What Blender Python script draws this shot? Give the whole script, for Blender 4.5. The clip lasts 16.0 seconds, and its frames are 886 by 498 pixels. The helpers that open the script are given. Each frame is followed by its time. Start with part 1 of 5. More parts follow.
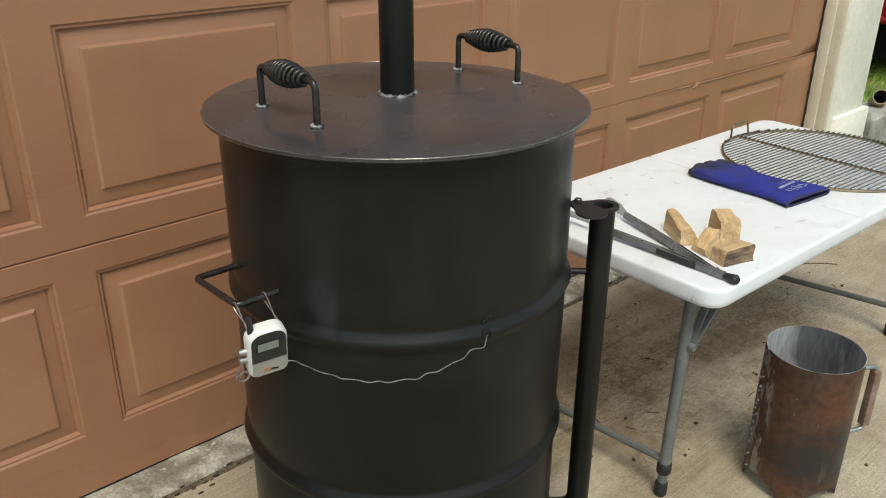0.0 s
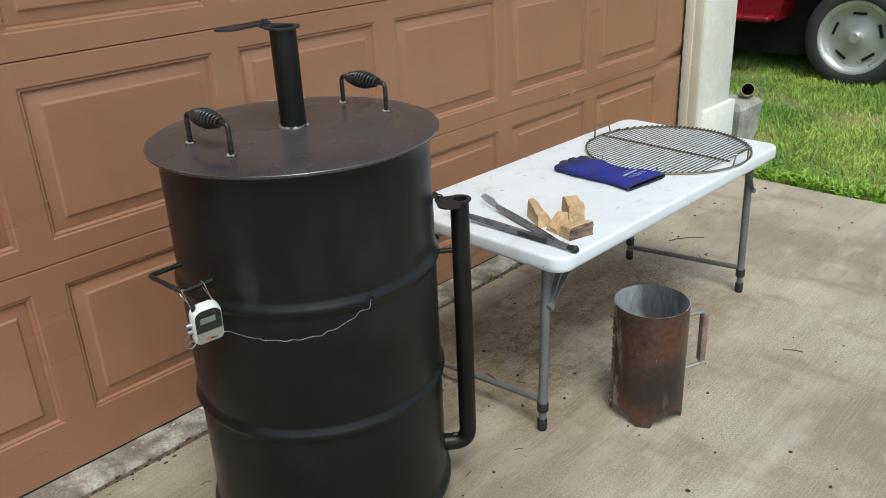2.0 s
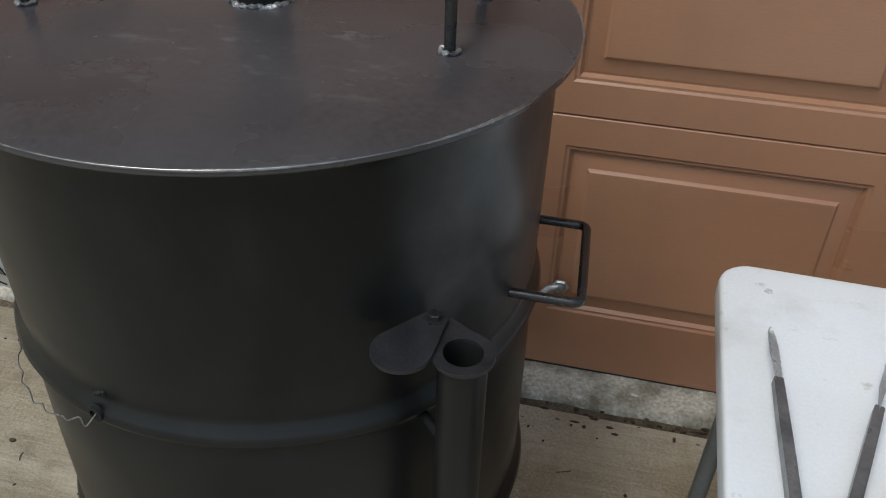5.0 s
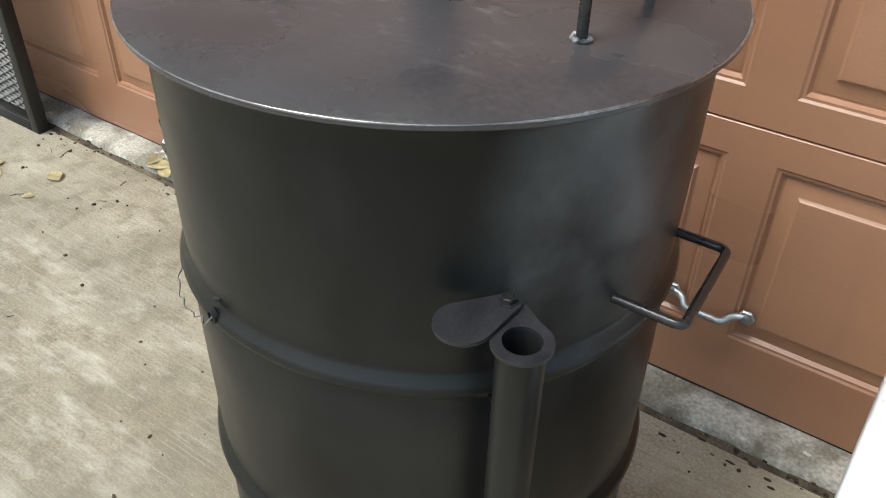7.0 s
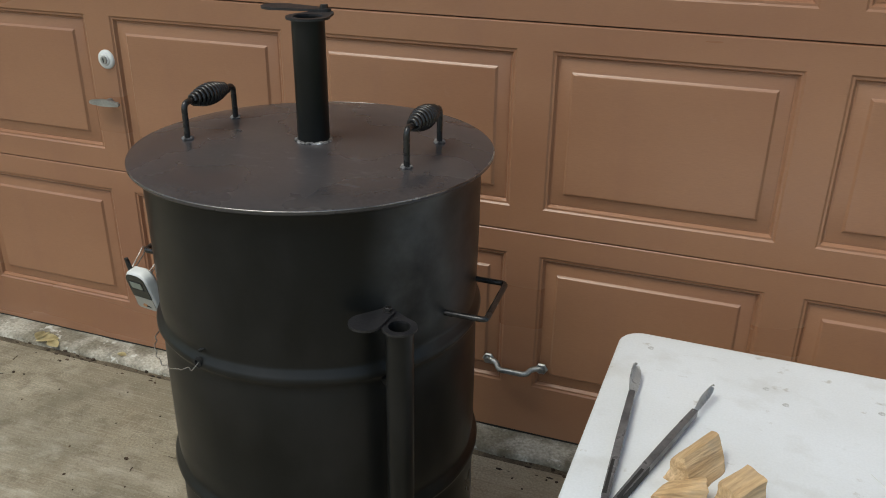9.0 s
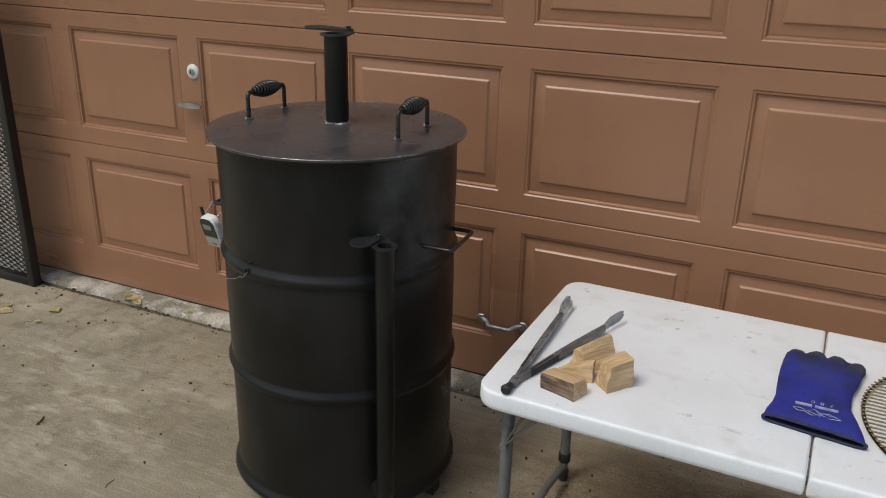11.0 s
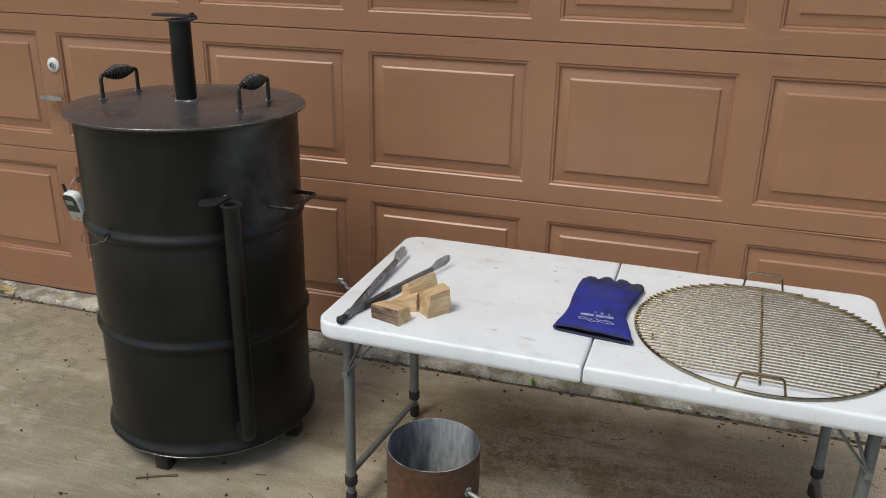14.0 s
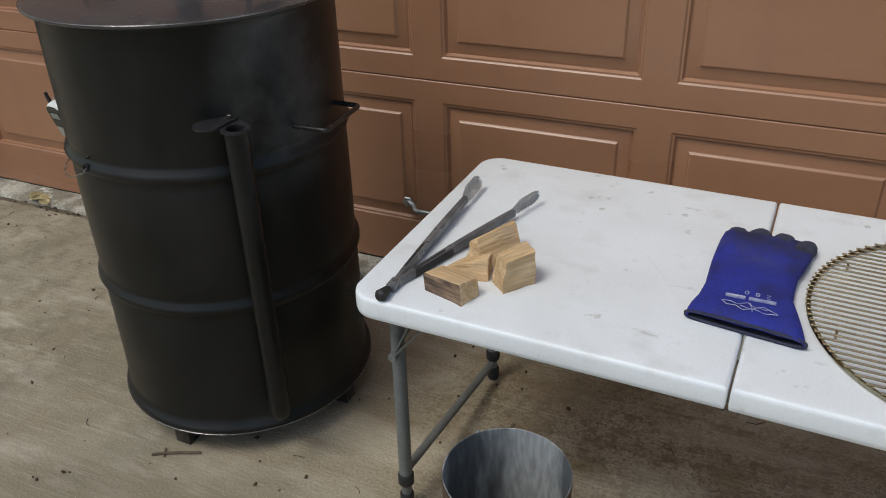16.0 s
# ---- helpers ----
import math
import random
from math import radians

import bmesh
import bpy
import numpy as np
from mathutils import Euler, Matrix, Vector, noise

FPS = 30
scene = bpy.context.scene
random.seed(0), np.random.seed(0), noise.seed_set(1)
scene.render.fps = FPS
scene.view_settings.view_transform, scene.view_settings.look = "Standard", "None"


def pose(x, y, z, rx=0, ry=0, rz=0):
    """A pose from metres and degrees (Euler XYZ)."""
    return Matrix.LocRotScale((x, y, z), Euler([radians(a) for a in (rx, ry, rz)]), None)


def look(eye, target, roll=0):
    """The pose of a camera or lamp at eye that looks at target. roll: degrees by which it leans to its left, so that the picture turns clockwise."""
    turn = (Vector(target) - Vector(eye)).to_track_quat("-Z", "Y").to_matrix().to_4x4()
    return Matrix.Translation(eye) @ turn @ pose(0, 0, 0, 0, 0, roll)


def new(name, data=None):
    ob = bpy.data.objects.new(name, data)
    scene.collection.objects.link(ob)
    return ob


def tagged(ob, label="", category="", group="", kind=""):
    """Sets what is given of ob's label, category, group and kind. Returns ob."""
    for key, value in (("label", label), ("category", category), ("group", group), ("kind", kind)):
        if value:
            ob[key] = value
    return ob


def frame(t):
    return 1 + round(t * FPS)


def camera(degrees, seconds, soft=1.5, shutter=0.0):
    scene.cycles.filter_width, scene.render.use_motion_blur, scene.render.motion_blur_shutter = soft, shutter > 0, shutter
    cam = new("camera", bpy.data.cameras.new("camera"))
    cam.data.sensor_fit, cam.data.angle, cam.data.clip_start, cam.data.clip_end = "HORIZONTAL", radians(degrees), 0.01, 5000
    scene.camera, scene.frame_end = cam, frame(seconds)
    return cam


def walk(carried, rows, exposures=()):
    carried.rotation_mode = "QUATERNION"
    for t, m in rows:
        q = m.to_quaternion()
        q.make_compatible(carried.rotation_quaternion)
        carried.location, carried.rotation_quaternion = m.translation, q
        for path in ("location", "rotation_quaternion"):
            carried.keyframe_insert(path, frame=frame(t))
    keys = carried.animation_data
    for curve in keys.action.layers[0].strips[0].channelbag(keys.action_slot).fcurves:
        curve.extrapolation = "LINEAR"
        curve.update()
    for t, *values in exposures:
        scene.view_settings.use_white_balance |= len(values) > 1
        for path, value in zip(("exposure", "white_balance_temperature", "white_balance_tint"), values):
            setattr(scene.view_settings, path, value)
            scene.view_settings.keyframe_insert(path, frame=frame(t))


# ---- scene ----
cam = camera(56.3, 16.0, soft=1.0)
PATH = [
    (0, (-1.11, -1.637, 1.302), (0.113, -0.285, 0.482), 0.3),
    (0.5, (-1.167, -1.831, 1.354), (0.055, -0.475, 0.537), -0.6),
    (1, (-1.208, -1.995, 1.387), (0.033, -0.66, 0.562), -1.0),
    (1.5, (-1.281, -2.044, 1.444), (0.016, -0.743, 0.652), -1.4),
    (2, (-1.308, -2.032, 1.434), (0.007, -0.756, 0.635), -2.7),
    (2.5, (-1.121, -1.99, 1.408), (0.174, -0.697, 0.6), -1.7),
    (3, (-0.857, -1.936, 1.379), (0.298, -0.552, 0.513), 0.8),
    (3.5, (-0.556, -1.757, 1.349), (0.382, -0.261, 0.411), 1.3),
    (4, (-0.233, -1.598, 1.303), (0.269, 0.05, 0.287), 1.5),
    (4.5, (-0.022, -1.471, 1.28), (-0.006, 0.199, 0.18), 1.3),
    (5, (0.071, -1.335, 1.255), (-0.274, 0.255, 0.091), 1.8),
    (5.2, (0.109, -1.3, 1.244), (-0.38, 0.218, 0.038), 2.7),
    (7.3, (0.212, -1.285, 1.261), (-0.689, 0.041, 0.065), 1.3),
    (7.5, (0.217, -1.318, 1.279), (-0.678, 0.052, 0.13), 1.3),
    (8, (0.217, -1.499, 1.344), (-0.556, 0.047, 0.339), 0.3),
    (8.5, (0.255, -1.681, 1.386), (-0.347, 0.01, 0.505), 0.9),
    (9, (0.406, -1.824, 1.397), (-0.214, -0.108, 0.579), 0.8),
    (9.5, (0.524, -1.99, 1.41), (-0.148, -0.292, 0.595), 1.8),
    (9.7, (0.543, -2.055, 1.424), (-0.128, -0.352, 0.617), 1.9),
    (11.8, (0.866, -2.391, 1.434), (0.008, -0.713, 0.763), 0.5),
    (12, (0.851, -2.431, 1.442), (-0.017, -0.753, 0.786), 0.4),
    (12.5, (0.852, -2.513, 1.444), (0.004, -0.816, 0.809), 0.3),
    (13, (0.916, -2.526, 1.444), (0.163, -0.781, 0.82), 0.6),
    (13.5, (0.951, -2.538, 1.443), (0.292, -0.765, 0.793), 0.7),
    (14, (1.03, -2.499, 1.412), (0.481, -0.715, 0.695), 1.0),
    (14.5, (1.115, -2.47, 1.413), (0.669, -0.68, 0.64), 0.6),
    (15, (1.101, -2.431, 1.383), (0.633, -0.681, 0.537), -0.3),
    (15.5, (0.983, -2.232, 1.339), (0.403, -0.533, 0.459), -0.0),
    (16, (0.883, -1.928, 1.324), (0.154, -0.358, 0.322), -1.8),
]
EXPOSURES = [(0.0, 0.495, 7060, 0), (1.0, 0.415, 6660, 0), (2.5, 0.485, 6410, 0), (3.5, 0.335, 6310, 0), (4.0, 0.085, 6060, 0), (4.5, 0.035, 6050, 1), (5.0, 0.195, 6260, 2), (7.3, 1.115, 6410, 0), (8.0, 1.045, 6610, 0), (8.5, 0.495, 6760, 2), (9.0, 0.095, 6710, 0), (9.7, 0.005, 6760, 2), (12.0, 0.035, 6910, 7), (13.0, 0.155, 6860, 6), (14.0, 0.185, 6810, 4), (15.0, 0.085, 6710, 4), (16.0, -0.035, 6610, 4)]
walk(cam, [(t, look(eye, target, roll)) for t, eye, target, roll in PATH], EXPOSURES)

# ---- world, sun ----
world = bpy.data.worlds.new("sky")
scene.world = world
world.use_nodes = True
wn = world.node_tree.nodes
sky = wn.new("ShaderNodeTexSky")
sky.sky_type = "NISHITA"
sky.sun_disc = False
sky.sun_elevation = radians(60)
sky.sun_rotation = radians(-148)
sky.air_density, sky.dust_density, sky.ozone_density = 1.0, 2.5, 1.0
world.node_tree.links.new(sky.outputs[0], wn["Background"].inputs[0])
wn["Background"].inputs[1].default_value = 0.155
sun = new("sun", bpy.data.lights.new("sun", "SUN"))
sun.data.energy, sun.data.angle, sun.data.color = 1.35, radians(24), (1.0, 0.98, 0.955)
sun.matrix_world = look((-1.7, -2.4, 5.2), (0, 0, 0))


# ---- materials ----
def surf(name, col, col2=None, rough=0.6, metal=0.0, scale=3.0, fine=60.0, speck=0.12, bump=0.15, bump_scale=None, rough_var=0.1, stretch=(1, 1, 1), spec=0.5, lo=0.35, hi=0.65, island=0.0, depth=0.004, per_object=0.0):
    m = bpy.data.materials.new(name)
    m.use_nodes = True
    nt = m.node_tree
    n, l = nt.nodes, nt.links
    b = n["Principled BSDF"]
    b.inputs["Roughness"].default_value, b.inputs["Metallic"].default_value = rough, metal
    b.inputs["Specular IOR Level"].default_value = spec
    tc, mp = n.new("ShaderNodeTexCoord"), n.new("ShaderNodeMapping")
    mp.inputs["Scale"].default_value = stretch
    l.new(tc.outputs["Object"], mp.inputs[0])
    big, small = n.new("ShaderNodeTexNoise"), n.new("ShaderNodeTexNoise")
    big.inputs["Scale"].default_value, big.inputs["Detail"].default_value = scale, 5
    small.inputs["Scale"].default_value, small.inputs["Detail"].default_value = fine, 4
    l.new(mp.outputs[0], big.inputs[0])
    l.new(mp.outputs[0], small.inputs[0])
    r = n.new("ShaderNodeValToRGB")
    r.color_ramp.elements[0].position, r.color_ramp.elements[1].position = lo, hi
    r.color_ramp.elements[0].color = (*col, 1)
    r.color_ramp.elements[1].color = (*(col2 or col), 1)
    l.new(big.outputs[0], r.inputs[0])
    mr = n.new("ShaderNodeMapRange")
    mr.inputs[1].default_value, mr.inputs[2].default_value = 0.3, 0.7
    mr.inputs[3].default_value, mr.inputs[4].default_value = 1 - speck, 1 + speck
    l.new(small.outputs[0], mr.inputs[0])
    hsv = n.new("ShaderNodeHueSaturation")
    l.new(r.outputs[0], hsv.inputs["Color"])
    val = mr.outputs[0]
    if island or per_object:
        src = n.new("ShaderNodeNewGeometry").outputs["Random Per Island"] if island else n.new("ShaderNodeObjectInfo").outputs["Random"]
        k = island or per_object
        ir = n.new("ShaderNodeMapRange")
        ir.inputs[3].default_value, ir.inputs[4].default_value = 1 - k, 1 + k
        l.new(src, ir.inputs[0])
        mu = n.new("ShaderNodeMath")
        mu.operation = "MULTIPLY"
        l.new(val, mu.inputs[0])
        l.new(ir.outputs[0], mu.inputs[1])
        val = mu.outputs[0]
    l.new(val, hsv.inputs["Value"])
    l.new(hsv.outputs[0], b.inputs["Base Color"])
    if rough_var:
        rr = n.new("ShaderNodeMapRange")
        rr.inputs[1].default_value, rr.inputs[2].default_value = 0.3, 0.7
        rr.inputs[3].default_value, rr.inputs[4].default_value = max(0.03, rough - rough_var), min(1, rough + rough_var)
        l.new(big.outputs[0], rr.inputs[0])
        l.new(rr.outputs[0], b.inputs["Roughness"])
    if bump:
        bs = small
        if bump_scale:
            bs = n.new("ShaderNodeTexNoise")
            bs.inputs["Scale"].default_value, bs.inputs["Detail"].default_value = bump_scale, 4
            l.new(mp.outputs[0], bs.inputs[0])
        bp = n.new("ShaderNodeBump")
        bp.inputs["Strength"].default_value, bp.inputs["Distance"].default_value = bump, depth
        l.new(bs.outputs[0], bp.inputs["Height"])
        l.new(bp.outputs[0], b.inputs["Normal"])
    return m


def overlay(m, col, scale, lo, hi, stretch=(1, 1, 1), detail=6, where=None, amount=1.0):
    """A second layer of colour over a surf() material; where: centre and radii of the patch that it keeps to."""
    nt = m.node_tree
    n, l = nt.nodes, nt.links
    b = n["Principled BSDF"]
    old = b.inputs["Base Color"].links[0].from_socket
    tc, mp, no, r, mix = (n.new(k) for k in ("ShaderNodeTexCoord", "ShaderNodeMapping", "ShaderNodeTexNoise", "ShaderNodeMapRange", "ShaderNodeMix"))
    mp.inputs["Scale"].default_value = stretch
    mp.inputs["Location"].default_value = (scale * 0.37, 1.7, 0.3)
    no.inputs["Scale"].default_value, no.inputs["Detail"].default_value, no.inputs["Roughness"].default_value = scale, detail, 0.6
    l.new(tc.outputs["Object"], mp.inputs[0])
    l.new(mp.outputs[0], no.inputs[0])
    r.inputs[1].default_value, r.inputs[2].default_value = lo, hi
    r.inputs[4].default_value = amount
    l.new(no.outputs[0], r.inputs[0])
    fac = r.outputs[0]
    if where:
        (cx, cy, cz), (rx, ry, rz) = where
        m2, g, cl, mu = n.new("ShaderNodeMapping"), n.new("ShaderNodeVectorMath"), n.new("ShaderNodeMapRange"), n.new("ShaderNodeMath")
        m2.vector_type = "POINT"
        m2.inputs["Location"].default_value = (-cx / rx, -cy / ry, -cz / rz)
        m2.inputs["Scale"].default_value = (1 / rx, 1 / ry, 1 / rz)
        g.operation = "LENGTH"
        l.new(tc.outputs["Object"], m2.inputs[0])
        l.new(m2.outputs[0], g.inputs[0])
        cl.inputs[1].default_value, cl.inputs[2].default_value, cl.inputs[3].default_value, cl.inputs[4].default_value = 0.45, 1.0, 1.0, 0.0
        cl.interpolation_type = "SMOOTHSTEP"
        l.new(g.outputs["Value"], cl.inputs[0])
        mu.operation = "MULTIPLY"
        l.new(fac, mu.inputs[0])
        l.new(cl.outputs[0], mu.inputs[1])
        fac = mu.outputs[0]
    mix.data_type = "RGBA"
    l.new(fac, mix.inputs["Factor"])
    l.new(old, mix.inputs["A"])
    mix.inputs["B"].default_value = (*col, 1)
    l.new(mix.outputs["Result"], b.inputs["Base Color"])
    return m


M_DOOR = surf("door_paint", (0.300, 0.150, 0.084), (0.338, 0.172, 0.096), 0.30, scale=1.2, fine=220, speck=0.05, bump=0.12, stretch=(0.35, 1, 3.0), depth=0.002, rough_var=0.08)
overlay(M_DOOR, (0.24, 0.115, 0.08), 2.5, 0.50, 0.80, (4, 1, 0.4), amount=0.4)
overlay(M_DOOR, (0.25, 0.112, 0.066), 1.1, 0.42, 0.66, (0.8, 1, 1.4), amount=0.55)
overlay(M_DOOR, (0.40, 0.25, 0.18), 16, 0.66, 0.80, (1, 1, 0.5), amount=0.3)
M_TRIM = surf("cream_trim", (0.72, 0.68, 0.55), (0.62, 0.58, 0.45), 0.55, scale=4, fine=90, speck=0.06, bump=0.1, depth=0.003)
M_STUCCO = surf("white_painted_wall", (0.79, 0.765, 0.685), (0.72, 0.69, 0.60), 0.7, scale=5, fine=55, speck=0.06, bump=0.32, depth=0.006)
M_WALL = surf("wall_paint", (0.62, 0.58, 0.47), (0.55, 0.51, 0.41), 0.75, scale=2, fine=60, bump=0.3)
M_CONC = surf("concrete", (0.285, 0.243, 0.170), (0.425, 0.378, 0.282), 0.88, scale=1.7, fine=170, speck=0.34, bump=0.6, bump_scale=130, depth=0.004, rough_var=0.06)
# brown stain under the table, with the table's shade partly in its colour
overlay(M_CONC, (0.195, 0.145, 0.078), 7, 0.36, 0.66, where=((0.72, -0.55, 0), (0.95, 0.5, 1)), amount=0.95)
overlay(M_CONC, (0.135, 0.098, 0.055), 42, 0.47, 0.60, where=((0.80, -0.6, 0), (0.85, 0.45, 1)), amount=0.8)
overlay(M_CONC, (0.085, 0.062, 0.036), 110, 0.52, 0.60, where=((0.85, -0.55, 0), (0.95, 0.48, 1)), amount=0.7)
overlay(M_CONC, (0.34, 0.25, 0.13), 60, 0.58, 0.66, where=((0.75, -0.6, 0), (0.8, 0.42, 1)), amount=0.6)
overlay(M_CONC, (0.215, 0.168, 0.11), 1.3, 0.46, 0.64, detail=9, amount=0.75)
overlay(M_CONC, (0.50, 0.445, 0.345), 2.4, 0.50, 0.72, (0.7, 2.2, 1), amount=0.7)
overlay(M_CONC, (0.22, 0.165, 0.10), 4.2, 0.54, 0.70, (1.8, 0.7, 1), amount=0.6)
# shade over the left ground, put into the concrete as a darker patch
overlay(M_CONC, (0.175, 0.155, 0.108), 3.0, 0.26, 0.60, detail=8, where=((-1.15, -0.85, 0), (1.6, 1.2, 1)), amount=0.75)
overlay(M_CONC, (0.15, 0.125, 0.085), 19, 0.50, 0.64, where=((-1.5, -0.6, 0), (1.2, 0.75, 1)), amount=0.6)
overlay(M_CONC, (0.55, 0.51, 0.42), 15, 0.50, 0.72, (0.7, 1.6, 1), detail=9, where=((-1.35, -0.75, 0), (0.8, 0.45, 1)), amount=0.55)
overlay(M_CONC, (0.52, 0.47, 0.38), 6, 0.54, 0.76, (1, 2.2, 1), detail=9, amount=0.45)
overlay(M_CONC, (0.17, 0.135, 0.085), 4, 0.50, 0.66, (1.6, 42, 1), detail=8, amount=0.26)
overlay(M_CONC, (0.56, 0.51, 0.41), 5, 0.54, 0.70, (1.4, 50, 1), detail=8, amount=0.24)
overlay(M_CONC, (0.66, 0.63, 0.56), 230, 0.64, 0.69, amount=0.7)
overlay(M_CONC, (0.17, 0.13, 0.09), 230, 0.66, 0.72, amount=0.7)
M_SILL = surf("worn_concrete", (0.20, 0.178, 0.135), (0.42, 0.39, 0.33), 0.9, scale=10, fine=130, speck=0.3, bump=0.9, bump_scale=45, depth=0.008, lo=0.42, hi=0.58)
overlay(M_SILL, (0.12, 0.10, 0.065), 8, 0.52, 0.66, amount=0.85)
overlay(M_SILL, (0.70, 0.69, 0.65), 30, 0.62, 0.70, amount=0.7)
M_DIRT = surf("joint_dirt", (0.07, 0.052, 0.033), (0.15, 0.12, 0.08), 0.95, scale=25, fine=200, speck=0.3, bump=0.8, depth=0.006)
M_SOIL = surf("lawn_soil", (0.10, 0.14, 0.035), (0.26, 0.21, 0.10), 0.95, scale=1.6, fine=40, speck=0.3, bump=0.6)
M_GRASS = surf("grass_blades", (0.15, 0.32, 0.04), (0.39, 0.50, 0.10), 0.6, scale=1.6, fine=20, speck=0.15, bump=0, island=0.35)
M_DRUM = surf("satin_black_enamel", (0.0048, 0.0053, 0.0051), (0.0074, 0.0079, 0.0076), 0.35, scale=5, fine=140, speck=0.1, bump=0.05, bump_scale=9, depth=0.006, rough_var=0.09, spec=0.27)
# pale sheen on the drum's right side, painted into the enamel colour
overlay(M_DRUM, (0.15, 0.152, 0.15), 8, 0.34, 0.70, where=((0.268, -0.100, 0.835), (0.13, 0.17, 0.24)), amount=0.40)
overlay(M_DRUM, (0.022, 0.021, 0.021), 6, 0.48, 0.70, (1, 1, 0.5), amount=0.5)
# small bluish sheen spot beside the thermometer, painted on
overlay(M_DRUM, (0.045, 0.05, 0.06), 14, 0.35, 0.6, where=((-0.255, -0.136, 0.735), (0.028, 0.032, 0.06)), amount=0.4)
M_LID = surf("lid_black_paint", (0.040, 0.0365, 0.0385), (0.059, 0.054, 0.0565), 0.27, scale=5, fine=140, speck=0.12, bump=0.06, bump_scale=14, depth=0.004, rough_var=0.1)
overlay(M_LID, (0.075, 0.070, 0.068), 7, 0.50, 0.74, amount=0.55)
overlay(M_LID, (0.20, 0.19, 0.19), 22, 0.57, 0.68, (1, 2.2, 1), where=((0.05, -0.12, 0.98), (0.19, 0.11, 0.1)), amount=0.34)
overlay(M_LID, (0.20, 0.19, 0.18), 30, 0.52, 0.66, (1, 2.5, 1), where=((-0.05, 0.25, 0.98), (0.13, 0.05, 0.1)), amount=0.55)
overlay(M_LID, (0.3, 0.28, 0.26), 120, 0.715, 0.75, amount=0.7)
M_IRON = surf("black_iron_rod", (0.012, 0.0115, 0.0115), (0.022, 0.020, 0.019), 0.24, metal=0.0, scale=30, fine=200, bump=0.2, depth=0.001)
M_FLAP = surf("damper_plate_paint", (0.011, 0.0105, 0.012), (0.019, 0.018, 0.020), 0.5, scale=30, fine=260, speck=0.35, bump=0.4, depth=0.001)
M_WELD = surf("bare_weld", (0.48, 0.47, 0.47), (0.035, 0.034, 0.036), 0.42, metal=0.6, scale=70, fine=300, speck=0.3, bump=0.9, depth=0.003)
# bright metal: the lid edge's glint put into colour, and the chime's wear
M_EDGE = surf("edge_glint_and_wear", (0.07, 0.068, 0.068), (0.34, 0.33, 0.325), 0.20, metal=0.8, scale=9, fine=160, speck=0.3, bump=0.2, depth=0.001)
M_STEEL = surf("galvanised_steel", (0.45, 0.46, 0.46), (0.30, 0.31, 0.31), 0.42, metal=0.85, scale=25, fine=180, speck=0.15, bump=0.15, depth=0.001)
M_STAINLESS = surf("stainless_steel", (0.62, 0.62, 0.61), (0.46, 0.46, 0.46), 0.33, metal=0.25, scale=20, fine=200, bump=0.1, depth=0.001)
M_ARM = surf("brushed_dark_steel", (0.19, 0.19, 0.195), (0.10, 0.10, 0.105), 0.32, metal=0.35, scale=20, fine=200, bump=0.1, depth=0.001)
M_HOLE = surf("dark_inside", (0.004, 0.004, 0.004), None, 0.9, bump=0)
M_PLASTIC = surf("white_table_plastic", (0.735, 0.765, 0.80), (0.68, 0.70, 0.72), 0.45, scale=5, fine=240, speck=0.03, bump=0.2, bump_scale=260, depth=0.0012)
overlay(M_PLASTIC, (0.46, 0.45, 0.42), 7, 0.54, 0.80, (1, 1.3, 1), detail=8, amount=0.6)
overlay(M_PLASTIC, (0.34, 0.31, 0.26), 26, 0.65, 0.73, (1, 1, 1), amount=0.55)
overlay(M_PLASTIC, (0.36, 0.35, 0.33), 13, 0.67, 0.74, (0.7, 1.6, 1), amount=0.5)
M_SMUDGE = surf("grey_smudge", (0.42, 0.43, 0.43), (0.60, 0.61, 0.62), 0.5, scale=160, fine=300, bump=0)
M_LEG = surf("grey_powder_coat", (0.105, 0.112, 0.108), (0.14, 0.148, 0.142), 0.42, scale=15, fine=150, bump=0.08, depth=0.001)
M_RUBBER = surf("black_rubber", (0.012, 0.012, 0.012), (0.02, 0.02, 0.02), 0.65, scale=20, fine=120, bump=0.15, depth=0.001)
M_OAK = surf("split_wood", (0.49, 0.325, 0.165), (0.66, 0.475, 0.28), 0.8, scale=26, fine=110, speck=0.16, bump=0.6, bump_scale=75, stretch=(0.16, 2.2, 2.0), depth=0.007, per_object=0.12)
overlay(M_OAK, (0.30, 0.175, 0.08), 34, 0.52, 0.72, (0.12, 3.0, 2.8), detail=8, amount=0.55)
overlay(M_OAK, (0.40, 0.34, 0.27), 12, 0.60, 0.76, amount=0.4)
M_BARK = surf("bark_face", (0.085, 0.05, 0.034), (0.30, 0.20, 0.13), 0.88, scale=40, fine=90, speck=0.3, bump=1.0, stretch=(0.5, 3, 3), depth=0.008)
M_GLOVE = surf("blue_suede", (0.010, 0.016, 0.19), (0.016, 0.026, 0.27), 0.8, scale=9, fine=160, speck=0.16, bump=0.35, depth=0.002)
overlay(M_GLOVE, (0.018, 0.018, 0.026), 11, 0.30, 0.52, where=((0.02, 0.185, 0.02), (0.19, 0.15, 0.3)), amount=0.8)
overlay(M_GLOVE, (0.009, 0.011, 0.06), 13, 0.50, 0.64, amount=0.6)
overlay(M_GLOVE, (0.012, 0.013, 0.03), 15, 0.38, 0.6, where=((0.085, 0.05, 0.02), (0.05, 0.06, 0.2)), amount=0.8)
overlay(M_GLOVE, (0.055, 0.055, 0.075), 16, 0.50, 0.72, where=((0.0, 0.11, 0.02), (0.2, 0.13, 0.3)), amount=0.45)
overlay(M_GLOVE, (0.010, 0.012, 0.10), 5, 0.45, 0.66, detail=8, amount=0.5)
